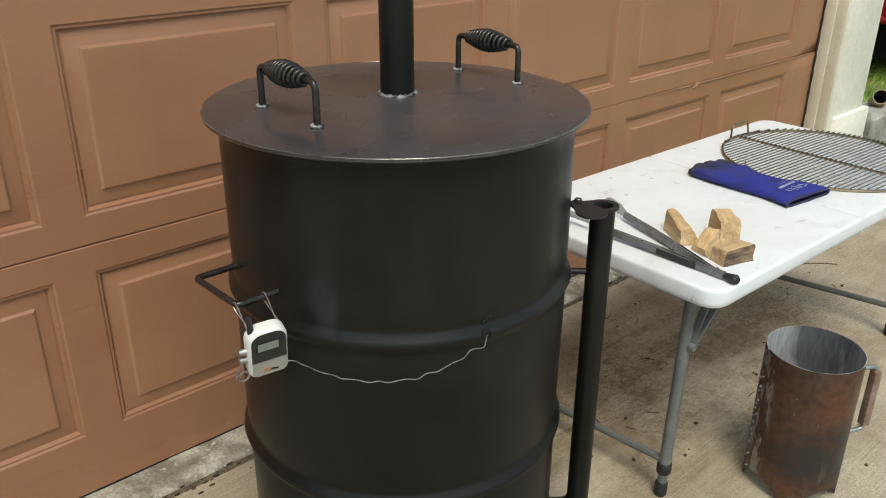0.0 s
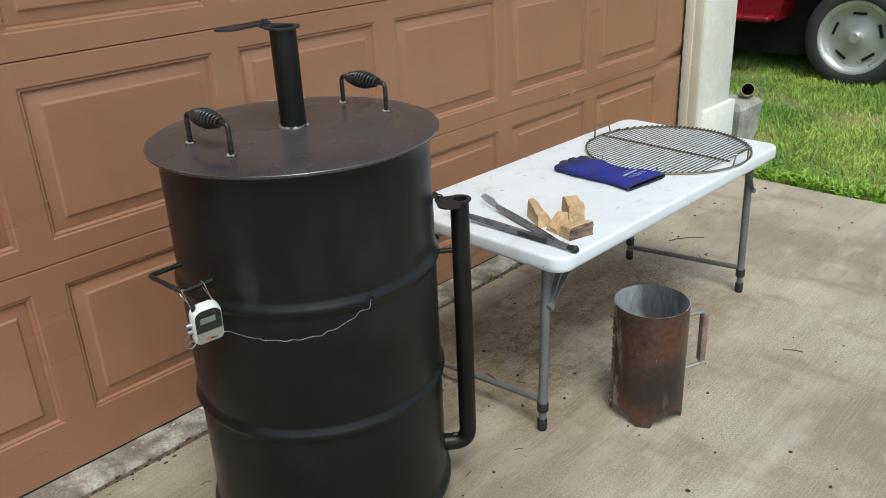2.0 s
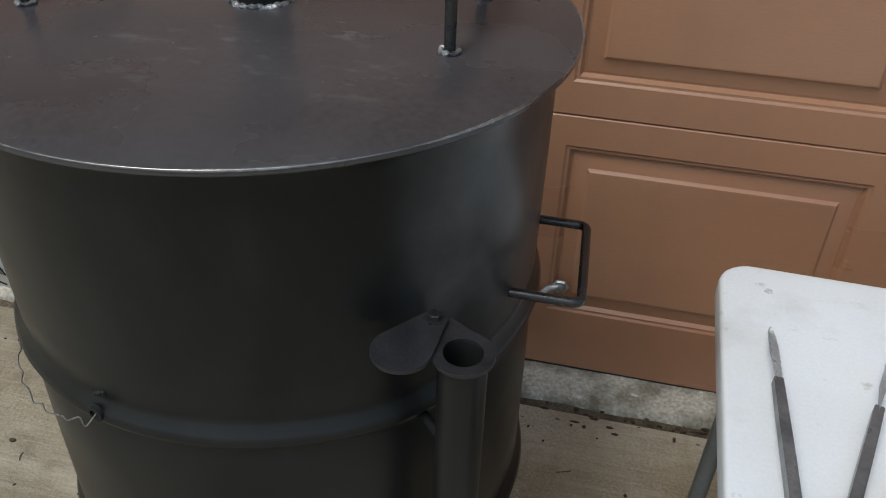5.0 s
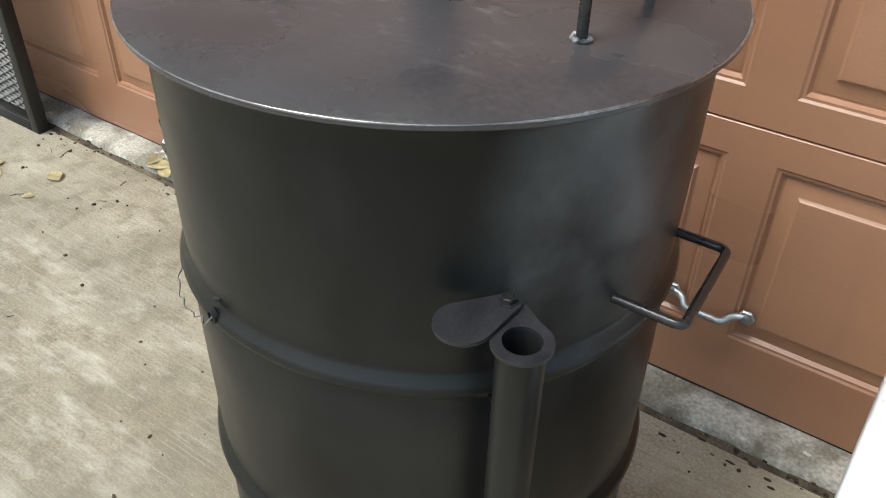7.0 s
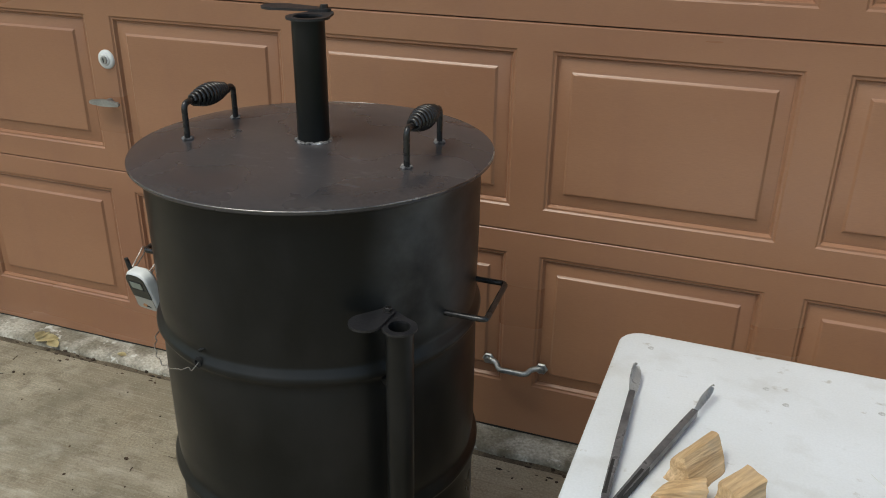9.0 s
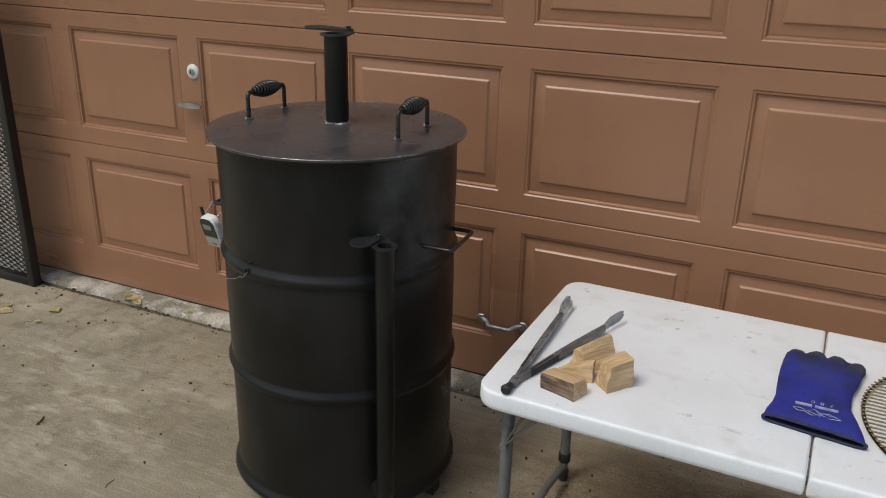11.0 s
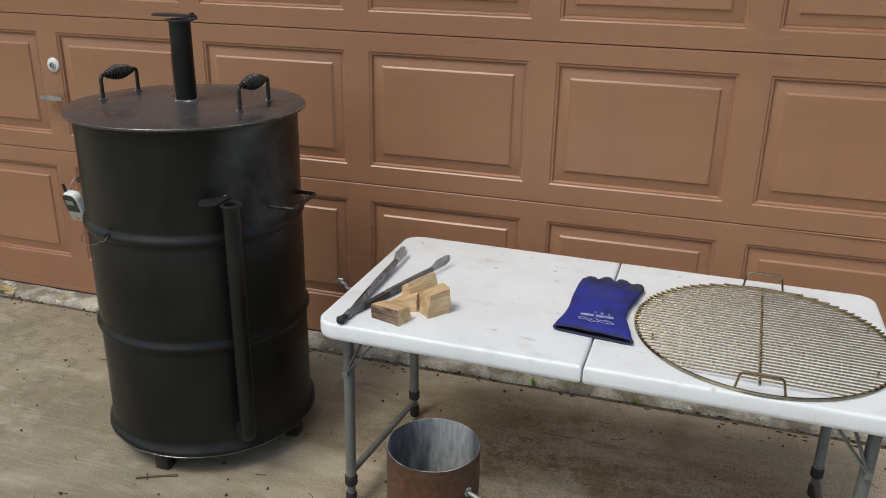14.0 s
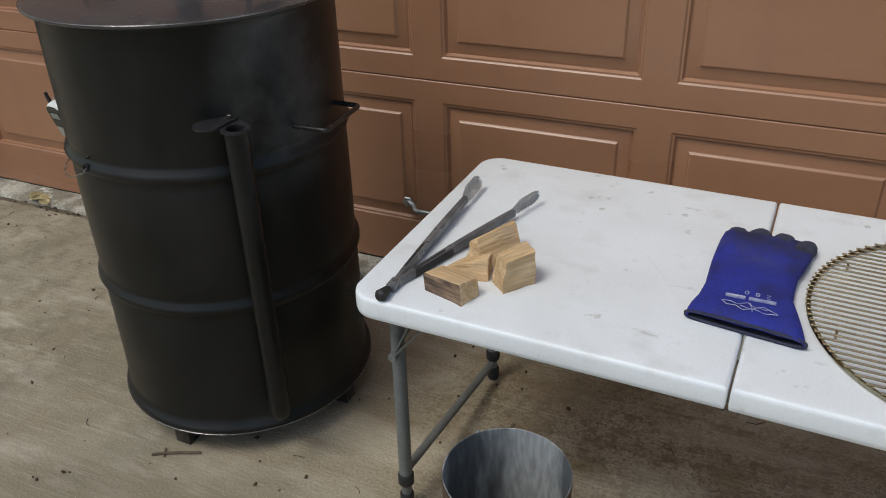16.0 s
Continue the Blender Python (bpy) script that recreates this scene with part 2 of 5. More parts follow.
M_SOOT = surf("sooty_suede", (0.015, 0.016, 0.034), (0.050, 0.052, 0.085), 0.85, scale=30, fine=160, speck=0.2, bump=0.4, depth=0.002)
M_CUFF = surf("glove_lining_edge", (0.02, 0.022, 0.05), (0.035, 0.037, 0.06), 0.9, scale=30, fine=200, bump=0.4, depth=0.002)
M_PRINT = surf("pale_print", (0.42, 0.44, 0.54), (0.16, 0.18, 0.38), 0.8, scale=60, fine=200, bump=0)
M_CHROME = surf("brassy_plated_wire", (0.36, 0.305, 0.205), (0.22, 0.17, 0.10), 0.15, metal=1.0, scale=9, fine=150, speck=0.2, bump=0.1, depth=0.0008)
M_SCALE = surf("heat_scaled_steel", (0.112, 0.051, 0.029), (0.056, 0.037, 0.029), 0.48, metal=0.35, scale=5, fine=60, speck=0.3, bump=0.3, depth=0.003, rough_var=0.15)
overlay(M_SCALE, (0.032, 0.028, 0.027), 6, 0.40, 0.60, where=((0, 0, 0.14), (0.3, 0.3, 0.115)), amount=0.95)
overlay(M_SCALE, (0.34, 0.32, 0.30), 46, 0.50, 0.57, (1, 1, 0.38), where=((-0.085, 0.062, 0.2), (0.042, 0.045, 0.5)), amount=0.75)
overlay(M_SCALE, (0.22, 0.20, 0.19), 24, 0.60, 0.72, (1, 1, 0.25), where=((0, 0, 0.03), (0.3, 0.3, 0.12)), amount=0.5)
overlay(M_SCALE, (0.36, 0.34, 0.32), 70, 0.70, 0.73, amount=0.7)
M_ASH = surf("ashy_steel_inside", (0.10, 0.106, 0.112), (0.34, 0.355, 0.36), 0.7, metal=0.2, lo=0.44, hi=0.57, scale=13, fine=120, speck=0.25, bump=0.3, stretch=(1, 1, 0.22), depth=0.002)
M_GRIP = surf("worn_grip", (0.22, 0.135, 0.10), (0.34, 0.27, 0.23), 0.45, metal=0.4, scale=18, fine=120, speck=0.2, bump=0.2, depth=0.001)
M_GATE = surf("weathered_black_paint", (0.006, 0.006, 0.006), (0.016, 0.0145, 0.013), 0.5, scale=14, fine=120, speck=0.2, bump=0.2, depth=0.001)
M_MESH = surf("expanded_metal", (0.03, 0.029, 0.026), (0.13, 0.126, 0.115), 0.45, metal=0.3, scale=10, fine=90, speck=0.2, bump=0)
M_RED = surf("red_car_paint", (0.26, 0.008, 0.014), (0.20, 0.006, 0.011), 0.22, scale=3, fine=60, speck=0.05, bump=0)
M_TYRE = surf("tyre_rubber", (0.028, 0.028, 0.029), (0.05, 0.048, 0.045), 0.8, scale=12, fine=90, speck=0.2, bump=0.3, depth=0.003)
M_WHEEL = surf("silver_wheel", (0.62, 0.62, 0.60), (0.50, 0.50, 0.48), 0.35, metal=0.55, scale=6, fine=60, speck=0.05, bump=0)
M_UNDER = surf("underbody_black", (0.006, 0.006, 0.006), None, 0.9, bump=0)
M_BLOCK = surf("grey_cement_block", (0.25, 0.235, 0.20), (0.42, 0.40, 0.36), 0.9, scale=8, fine=70, speck=0.2, bump=0.5)
M_PVC = surf("tan_plastic_pipe", (0.36, 0.28, 0.17), (0.28, 0.21, 0.12), 0.5, scale=10, fine=60, bump=0.1)
M_CASE = surf("white_plastic_case", (0.70, 0.71, 0.70), (0.62, 0.63, 0.61), 0.4, scale=20, fine=160, speck=0.03, bump=0)
M_SILVER = surf("silver_grey_plastic", (0.36, 0.35, 0.32), (0.31, 0.30, 0.27), 0.45, scale=20, fine=160, speck=0.05, bump=0)
M_SCREEN = surf("dark_glossy_panel", (0.022, 0.026, 0.024), None, 0.2, bump=0)
M_LCD = surf("lcd", (0.20, 0.23, 0.20), (0.24, 0.27, 0.23), 0.2, bump=0)
M_ORANGE = surf("orange_mark", (0.42, 0.20, 0.08), None, 0.5, bump=0)
M_WIRE = surf("braided_steel_wire", (0.42, 0.41, 0.39), (0.20, 0.19, 0.185), 0.35, metal=0.8, scale=80, fine=400, bump=0.4, depth=0.001)
M_DEBRIS = surf("bark_bits", (0.035, 0.022, 0.013), (0.07, 0.045, 0.026), 0.9, scale=30, fine=100, bump=0.4, island=0.5)
M_LEAF = surf("dry_leaf", (0.50, 0.42, 0.22), (0.64, 0.57, 0.36), 0.7, scale=20, fine=80, bump=0.3, per_object=0.2)
M_GREEN = surf("weed_leaf", (0.17, 0.33, 0.035), (0.28, 0.44, 0.06), 0.5, scale=20, fine=60, bump=0, island=0.25)
M_TWIG = surf("twig_bark", (0.09, 0.06, 0.04), (0.14, 0.10, 0.065), 0.9, scale=30, fine=90, bump=0.3)


# ---- mesh helpers ----
def finish(name, bm, material, smooth=40):
    bmesh.ops.recalc_face_normals(bm, faces=bm.faces)
    me = bpy.data.meshes.new(name)
    bm.to_mesh(me)
    bm.free()
    for m in material if isinstance(material, (list, tuple)) else (material,):
        me.materials.append(m)
    if smooth:
        me.polygons.foreach_set("use_smooth", [True] * len(me.polygons))
        me.set_sharp_from_angle(angle=radians(smooth))
    return me


def part(name, bm, material, parent=None, label="", m=None, smooth=40):
    ob = new(name, finish(name, bm, material, smooth) if isinstance(bm, bmesh.types.BMesh) else bm)
    ob.parent = parent
    if m is not None:
        ob.matrix_basis = m
    return tagged(ob, label)


def thing(name, label, category, at=(0, 0, 0), rz=0, group="", kind=""):
    ob = new(name)
    ob.empty_display_size = 0.05
    ob.matrix_basis = pose(*at, 0, 0, rz)
    return tagged(ob, label, category, group, kind)


def box(bm, lo, hi, m=None, bevel=0.0, seg=2):
    ret = bmesh.ops.create_cube(bm, size=1.0)
    vs = ret["verts"]
    c, s = (Vector(lo) + Vector(hi)) / 2, Vector(hi) - Vector(lo)
    for v in vs:
        v.co = Vector((v.co.x * s.x, v.co.y * s.y, v.co.z * s.z)) + c
        if m:
            v.co = m @ v.co
    if bevel:
        es = list({e for v in vs for e in v.link_edges})
        bmesh.ops.bevel(bm, geom=es, offset=bevel, segments=seg, profile=0.5, affect="EDGES")
    return bm


def lathe(bm, prof, seg=64, m=None, closed=False):
    rings = []
    for r, z in prof:
        if r < 1e-6:
            p = Vector((0, 0, z))
            rings.append([bm.verts.new(m @ p if m else p)])
        else:
            ring = []
            for k in range(seg):
                a = 2 * math.pi * k / seg
                p = Vector((r * math.cos(a), r * math.sin(a), z))
                ring.append(bm.verts.new(m @ p if m else p))
            rings.append(ring)
    pairs = list(zip(rings, rings[1:])) + ([(rings[-1], rings[0])] if closed else [])
    for a, b in pairs:
        for k in range(seg):
            j = (k + 1) % seg
            q = [a[k % len(a)], a[j % len(a)], b[j % len(b)], b[k % len(b)]]
            q = [v for i, v in enumerate(q) if v not in q[:i]]
            if len(q) > 2:
                bm.faces.new(q)
    return bm


def tube(bm, pts, r, seg=10, closed=False):
    """A round rod along pts; r: one radius, or one for each point."""
    pts = [Vector(p) for p in pts]
    n = len(pts)
    rs = r if isinstance(r, (list, tuple)) else [r] * n
    up, rings = None, []
    for i, p in enumerate(pts):
        a, b = (pts[i - 1], pts[(i + 1) % n]) if closed else (pts[max(i - 1, 0)], pts[min(i + 1, n - 1)])
        d = (b - a).normalized()
        if up is None:
            up = d.orthogonal().normalized()
        up = (up - d * up.dot(d)).normalized()
        side = d.cross(up)
        rings.append([bm.verts.new(p + (up * math.cos(2 * math.pi * k / seg) + side * math.sin(2 * math.pi * k / seg)) * rs[i]) for k in range(seg)])
    for a, b in list(zip(rings, rings[1:])) + ([(rings[-1], rings[0])] if closed else []):
        for k in range(seg):
            j = (k + 1) % seg
            bm.faces.new((a[k], a[j], b[j], b[k]))
    if not closed:
        bm.faces.new(rings[0][::-1])
        bm.faces.new(rings[-1])
    return bm


def bend(pts, r=0.02, n=5):
    """Rounds the corners of a line of points."""
    pts = [Vector(p) for p in pts]
    out = [pts[0]]
    for a, p, b in zip(pts, pts[1:], pts[2:]):
        d1, d2 = (a - p), (b - p)
        k = min(r, d1.length * 0.49, d2.length * 0.49)
        s, e = p + d1.normalized() * k, p + d2.normalized() * k
        out += [s * (1 - t) ** 2 + p * 2 * t * (1 - t) + e * t * t for t in (i / n for i in range(n + 1))]
    return out + [pts[-1]]


def prism(bm, outline, z0, z1, m=None):
    lo = [bm.verts.new((m @ Vector((x, y, z0))) if m else (x, y, z0)) for x, y in outline]
    hi = [bm.verts.new((m @ Vector((x, y, z1))) if m else (x, y, z1)) for x, y in outline]
    bm.faces.new(lo[::-1])
    bm.faces.new(hi)
    for k in range(len(lo)):
        j = (k + 1) % len(lo)
        bm.faces.new((lo[k], lo[j], hi[j], hi[k]))
    return bm


def ring_fill(bm, rings, cap0=True, cap1=True):
    vr = [[bm.verts.new(p) for p in ring] for ring in rings]
    for a, b in zip(vr, vr[1:]):
        for k in range(len(a)):
            j = (k + 1) % len(a)
            bm.faces.new((a[k], a[j], b[j], b[k]))
    if cap0:
        bm.faces.new(vr[0][::-1])
    if cap1:
        bm.faces.new(vr[-1])
    return bm


def BM():
    return bmesh.new()


def solid(name, lo, hi, material, label, category="", bevel=0.0):
    bm = box(BM(), lo, hi, None, bevel)
    ob = new(name, finish(name, bm, material))
    return tagged(ob, label, category or name.split("_")[0], kind="structure")

# ---- large structure ----
X0, X1 = -2.605, 2.585            # the door's opening
SEAMS = (0.022, 0.610, 1.111, 1.612, 2.113)
PITCH, PANEL_X0, PANEL_W, PANEL_H = 0.606, -2.424, 0.524, 0.379


def ground():
    bm = BM()
    bmesh.ops.create_grid(bm, x_segments=60, y_segments=60, size=300)
    for v in bm.verts:
        d = math.hypot(v.co.x, v.co.y)
        v.co.z = -0.03 + (0.0 if d < 25 else 0.6 * noise.noise(v.co * 0.02))
    tagged(part("ground", bm, M_SOIL), "grassy soil of the yard", "ground", kind="structure")
    rnd = np.random.RandomState(5)
    # driveway slab: its lawn edge is a little ragged
    edge = [(2.70 + 0.012 * math.sin(k * 1.7) - 0.03 * (-y / 2.0), y) for k, y in enumerate(np.linspace(-0.115, -9.0, 40))]
    bm = BM()
    outline = [(-7.0, -0.115)] + edge + [(2.6, -12.0), (-7.0, -12.0)]
    prism(bm, outline[::-1], -0.12, 0.0)
    tagged(part("driveway", bm, M_CONC, smooth=0), "worn tan concrete driveway slab with brown stains and painted-in shade", "driveway", kind="structure")
    # worn strip under the door, broken along its outer edge
    bm = BM()
    xs = np.linspace(-7.0, 3.0, 260)
    front = [(-0.088 + 0.007 * noise.noise((x * 9, 0, 0)) + 0.010 * noise.noise((x * 2.3, 4, 0)), 0.012 + 0.005 * noise.noise((x * 7, 9, 0))) for x in xs]
    rows = []
    for x, (y, z) in zip(xs, front):
        rows.append([bm.verts.new(p) for p in ((x, y - 0.004, -0.06), (x, y - 0.003, z - 0.008), (x, y + 0.006, z), (x, -0.04, z + 0.003), (x, 0.35, z + 0.004))])
    for a, b in zip(rows, rows[1:]):
        for k in range(4):
            bm.faces.new((a[k], b[k], b[k + 1], a[k + 1]))
    tagged(part("threshold_strip", bm, M_SILL, smooth=60), "pale chipped concrete threshold strip under the door", "threshold", kind="structure")
    bm = box(BM(), (-7, -0.125, -0.09), (3.0, -0.075, -0.004))
    tagged(part("joint_filling", bm, M_DIRT), "dark dirt packed in the slab joint", "joint", kind="structure")


def walls():
    solid("wall_right", (X1 + 0.02, -0.10, -0.05), (2.965, 0.12, 2.75), M_STUCCO, "white rough-painted wall end beside the garage door", "wall", 0.012)
    solid("plinth_right", (X1 + 0.07, -0.120, -0.05), (3.005, 0.16, 0.315), M_STUCCO, "white painted plinth at the wall end", "plinth", 0.012)
    solid("wall_side_right", (2.765, 0.125, -0.05), (2.965, 7.0, 2.75), M_WALL, "cream side wall of the garage", "wall")
    solid("wall_left", (-7.0, -0.10, -0.05), (X0 - 0.02, 0.12, 2.75), M_STUCCO, "white rough-painted wall beside the garage door", "wall", 0.012)
    solid("wall_header", (X0 - 0.016, -0.098, 2.13), (X1 + 0.016, 0.118, 2.75), M_WALL, "cream wall above the garage door", "wall")
    solid("wall_back", (-7.0, 7.0, -0.05), (2.965, 7.2, 2.75), M_WALL, "cream back wall of the garage", "wall")
    solid("ceiling", (-7.2, -0.5, 2.76), (3.4, 7.4, 2.9), M_WALL, "cream soffit and roof deck", "ceiling")
    for name, x, d in (("trim_right", X1, 1), ("trim_left", X0, -1)):
        bm = BM()
        for y0, y1, w in ((-0.102, -0.055, 0.0), (-0.055, -0.004, 0.010)):
            a, b = sorted((x - d * w, x + d * 0.022))
            box(bm, (a, y0, 0.012), (b, y1, 2.128), None, 0.003)
        tagged(part(name, bm, M_TRIM), "cream painted door stop trim", "trim", kind="structure")
        bm = BM()
        edge = [(x - d * (0.0115 + 0.003 * noise.noise((z * 9, d, 0))), -0.006, z) for z in np.linspace(0.014, 2.12, 90)]
        tube(bm, edge, [0.0042 + 0.0012 * math.sin(k * 1.9) for k in range(90)], 6)
        tagged(part(name.replace("trim", "weatherstrip"), bm, M_RUBBER), "ragged black weatherstrip beside the door", "weatherstrip", kind="structure")


def garage_door():
    door = thing("door_1", "closed reddish-brown sectional garage door with raised panels", "garage door", kind="structure")
    # raised field of a panel: a bevelled block standing in the recess
    w, h = PANEL_W / 2, PANEL_H / 2
    bm = BM()

    def rect(i, y):
        return [(-w + i, y, -h + i), (w - i, y, -h + i), (w - i, y, h - i), (-w + i, y, h - i)]
    ring_fill(bm, [rect(0.0165, 0.0), rect(0.0165, -0.0030), rect(0.018, -0.0042), rect(0.0440, -0.0092), rect(0.0446, -0.0096), rect(0.0496, -0.0146), rect(0.0510, -0.0150), rect(0.054, -0.0150)], False, True)
    field = finish("panel", bm, M_DOOR, 25)
    for s, (z0, z1) in enumerate(zip(SEAMS, SEAMS[1:])):
        pz1 = z1 - 0.061
        pz0 = pz1 - PANEL_H
        xs, zs = [X0 - 0.01], [z0 + 0.001, pz0, pz1, z1 - 0.0048]
        for k in range(8):
            xs += [PANEL_X0 + k * PITCH, PANEL_X0 + k * PITCH + PANEL_W]
        xs.append(X1 + 0.01)
        bm = BM()
        grid = {}

        def v(x, y, z):
            key = (round(x, 4), round(y, 4), round(z, 4))
            if key not in grid:
                grid[key] = bm.verts.new((x, y, z))
            return grid[key]
        for i in range(len(xs) - 1):
            for j in range(3):
                x, xx, z, zz = xs[i], xs[i + 1], zs[j], zs[j + 1]
                if j == 1 and i % 2 == 1:
                    r1, r2 = 0.0042, 0.0140
                    o = [(x, 0, z), (xx, 0, z), (xx, 0, zz), (x, 0, zz)]
                    p = [(x + r1, 0.0034, z + r1), (xx - r1, 0.0034, z + r1), (xx - r1, 0.0034, zz - r1), (x + r1, 0.0034, zz - r1)]
                    q = [(x + r2, 0.0118, z + r2), (xx - r2, 0.0118, z + r2), (xx - r2, 0.0118, zz - r2), (x + r2, 0.0118, zz - r2)]
                    r3 = 0.0088
                    pp = [(x + r3, 0.0037, z + r3), (xx - r3, 0.0037, z + r3), (xx - r3, 0.0037, zz - r3), (x + r3, 0.0037, zz - r3)]
                    for a, b in ((o, p), (p, pp), (pp, q)):
                        for k in range(4):
                            bm.faces.new((v(*a[k]), v(*a[(k + 1) % 4]), v(*b[(k + 1) % 4]), v(*b[k])))
                    bm.faces.new([v(*c) for c in q])
                else:
                    bm.faces.new((v(x, 0, z), v(xx, 0, z), v(xx, 0, zz), v(x, 0, zz)))
        # rounded tongue at top and bottom, and the back
        a, b = xs[0], xs[-1]
        for z, d in ((zs[0], -1), (zs[-1], 1)):
            pr = [(0, z), (0.0012, z), (0.0015, z), (0.045, z)] if d < 0 else [(0, z), (0.0018, z + 0.0019), (0.0044, z + 0.0031), (0.045, z + 0.0033)]
            for (y1, q1), (y2, q2) in zip(pr, pr[1:]):
                bm.faces.new([bm.verts.new(c) for c in ((a, y1, q1), (b, y1, q1), (b, y2, q2), (a, y2, q2))])
        bm.faces.new([bm.verts.new(c) for c in ((a, 0.045, zs[0]), (b, 0.045, zs[0]), (b, 0.045, zs[-1]), (a, 0.045, zs[-1]))])
        bmesh.ops.remove_doubles(bm, verts=bm.verts, dist=0.0002)
        sec = part("door_section", bm, M_DOOR, door, smooth=25)
        for k in range(8):
            part("panel", field, None, sec, m=pose(PANEL_X0 + k * PITCH + w, 0.0150, pz0 + h))
    part("weather_seal", box(BM(), (X0, 0.004, 0.008), (X1, 0.03, 0.0235)), M_RUBBER, door, "black rubber bottom seal")
    # deadbolt cylinder
    lock = part("lock", lathe(BM(), [(0.0, -0.011), (0.014, -0.0105), (0.0165, -0.007), (0.022, -0.0065), (0.026, -0.003), (0.0265, 0.0)], 28, pose(-1.239, 0.0, 0.932, -90)), M_CASE, door, "white round lock cylinder")
    part("keyhole", box(BM(), (-1.2405, -0.0148, 0.926), (-1.2375, -0.0100, 0.938)), M_HOLE, lock)
    bm = BM()
    lathe(bm, [(0.0, 0.004), (0.010, 0.004), (0.012, 0.0), (0.012, -0.004)], 16, pose(-1.239, -0.010, 0.932, 90))
    part("lock_plug", bm, M_STEEL, lock, "steel key plug")
    # T-shaped latch handle below it
    bm = BM()
    prism(bm, [(-0.046, -0.009), (-0.014, -0.013), (0.014, -0.013), (0.046, -0.009), (0.05, 0.0), (0.046, 0.009), (0.014, 0.017), (-0.014, 0.017), (-0.046, 0.009), (-0.05, 0.0)], 0.022, 0.031, Matrix.Translation((-1.246, 0, 0.815)) @ Matrix.Diagonal((1, 1, 0.62, 1)) @ pose(0, 0, 0, 90))
    tube(bm, [(-1.246, 0.0, 0.815), (-1.246, -0.02, 0.815)], 0.009, 12)
    part("latch_handle", bm, M_STEEL, door, "galvanised T latch handle")
    # lift handle near the ground
    bm = BM()
    for x in (-0.119, 0.025):
        lathe(bm, [(0.0, -0.006), (0.014, -0.006), (0.017, -0.003), (0.017, 0.0)], 6, pose(x, 0, 0.232, -90))
        lathe(bm, [(0.0, -0.014), (0.007, -0.013), (0.008, -0.006)], 10, pose(x, 0, 0.232, -90))
    tube(bm, bend([(-0.119, -0.004, 0.232), (-0.095, -0.008, 0.230), (-0.084, -0.03, 0.222), (-0.010, -0.03, 0.222), (0.001, -0.008, 0.230), (0.025, -0.004, 0.232)], 0.012), 0.0075, 10)
    part("lift_handle", bm, M_STEEL, door, "galvanised steel lift handle")
    # crease at the seam
    bm = BM()
    lathe(bm, [(0.0, -0.004), (0.010, -0.0035), (0.022, -0.0012), (0.034, 0.001)], 12, Matrix.Translation((1.630, 0.0002, 0.601)) @ pose(0, 0, 0, 0, -32) @ Matrix.Diagonal((0.9, 2.2, 0.30, 1)) @ pose(0, 0, 0, -90))
    part("dent", bm, M_DOOR, door, "small crease in the door skin")
    lip = [(x, -0.0012 - 0.0010 * noise.noise((x * 5, 0, 0)), 0.6055 + 0.0008 * noise.noise((x * 3, 2, 0))) for x in np.linspace(1.25, X1 - 0.004, 40)]
    part("bent_lip", tube(BM(), lip, [0.0006 + 0.0030 * min(1.0, k / 9, (39 - k) / 4 + 0.3) for k in range(40)], 8), M_DOOR, door, "bent lip along the seam", smooth=80)


ground()
walls()
garage_door()

# ---- drum smoker ----
CX, CY = -0.274, -0.602
R, TOP = 0.2885, 0.980


def coil_handle():
    """A lid handle along y, standing on z = 0."""
    rod, coil, beads = BM(), BM(), BM()
    h, y = 0.062, 0.074
    tube(rod, bend([(0, -y, 0), (0, -y, h), (0, y, h), (0, y, 0)], 0.012), 0.0052, 10)
    pts, turns = [], 11
    n = turns * 14
    for i in range(n + 1):
        s = i / n
        rad = 0.0078 + 0.0092 * math.sin(math.pi * s) ** 1.25
        a = 2 * math.pi * turns * s
        pts.append((rad * math.cos(a), -0.050 + 0.100 * s, h + rad * math.sin(a)))
    tube(coil, pts, 0.0034, 8)
    tube(beads, [(0.0078 * math.cos(a), 0.0078 * math.sin(a), 0.0008) for a in np.linspace(0, 2 * math.pi, 20, endpoint=False)], [0.0026 + 0.0008 * math.sin(k * 2.3) + 0.0005 * math.sin(k * 5.1) for k in range(20)], 8, True)
    return finish("rod", rod, M_IRON), finish("coil_grip", coil, M_IRON, 60), finish("weld", beads, M_WELD, 60)


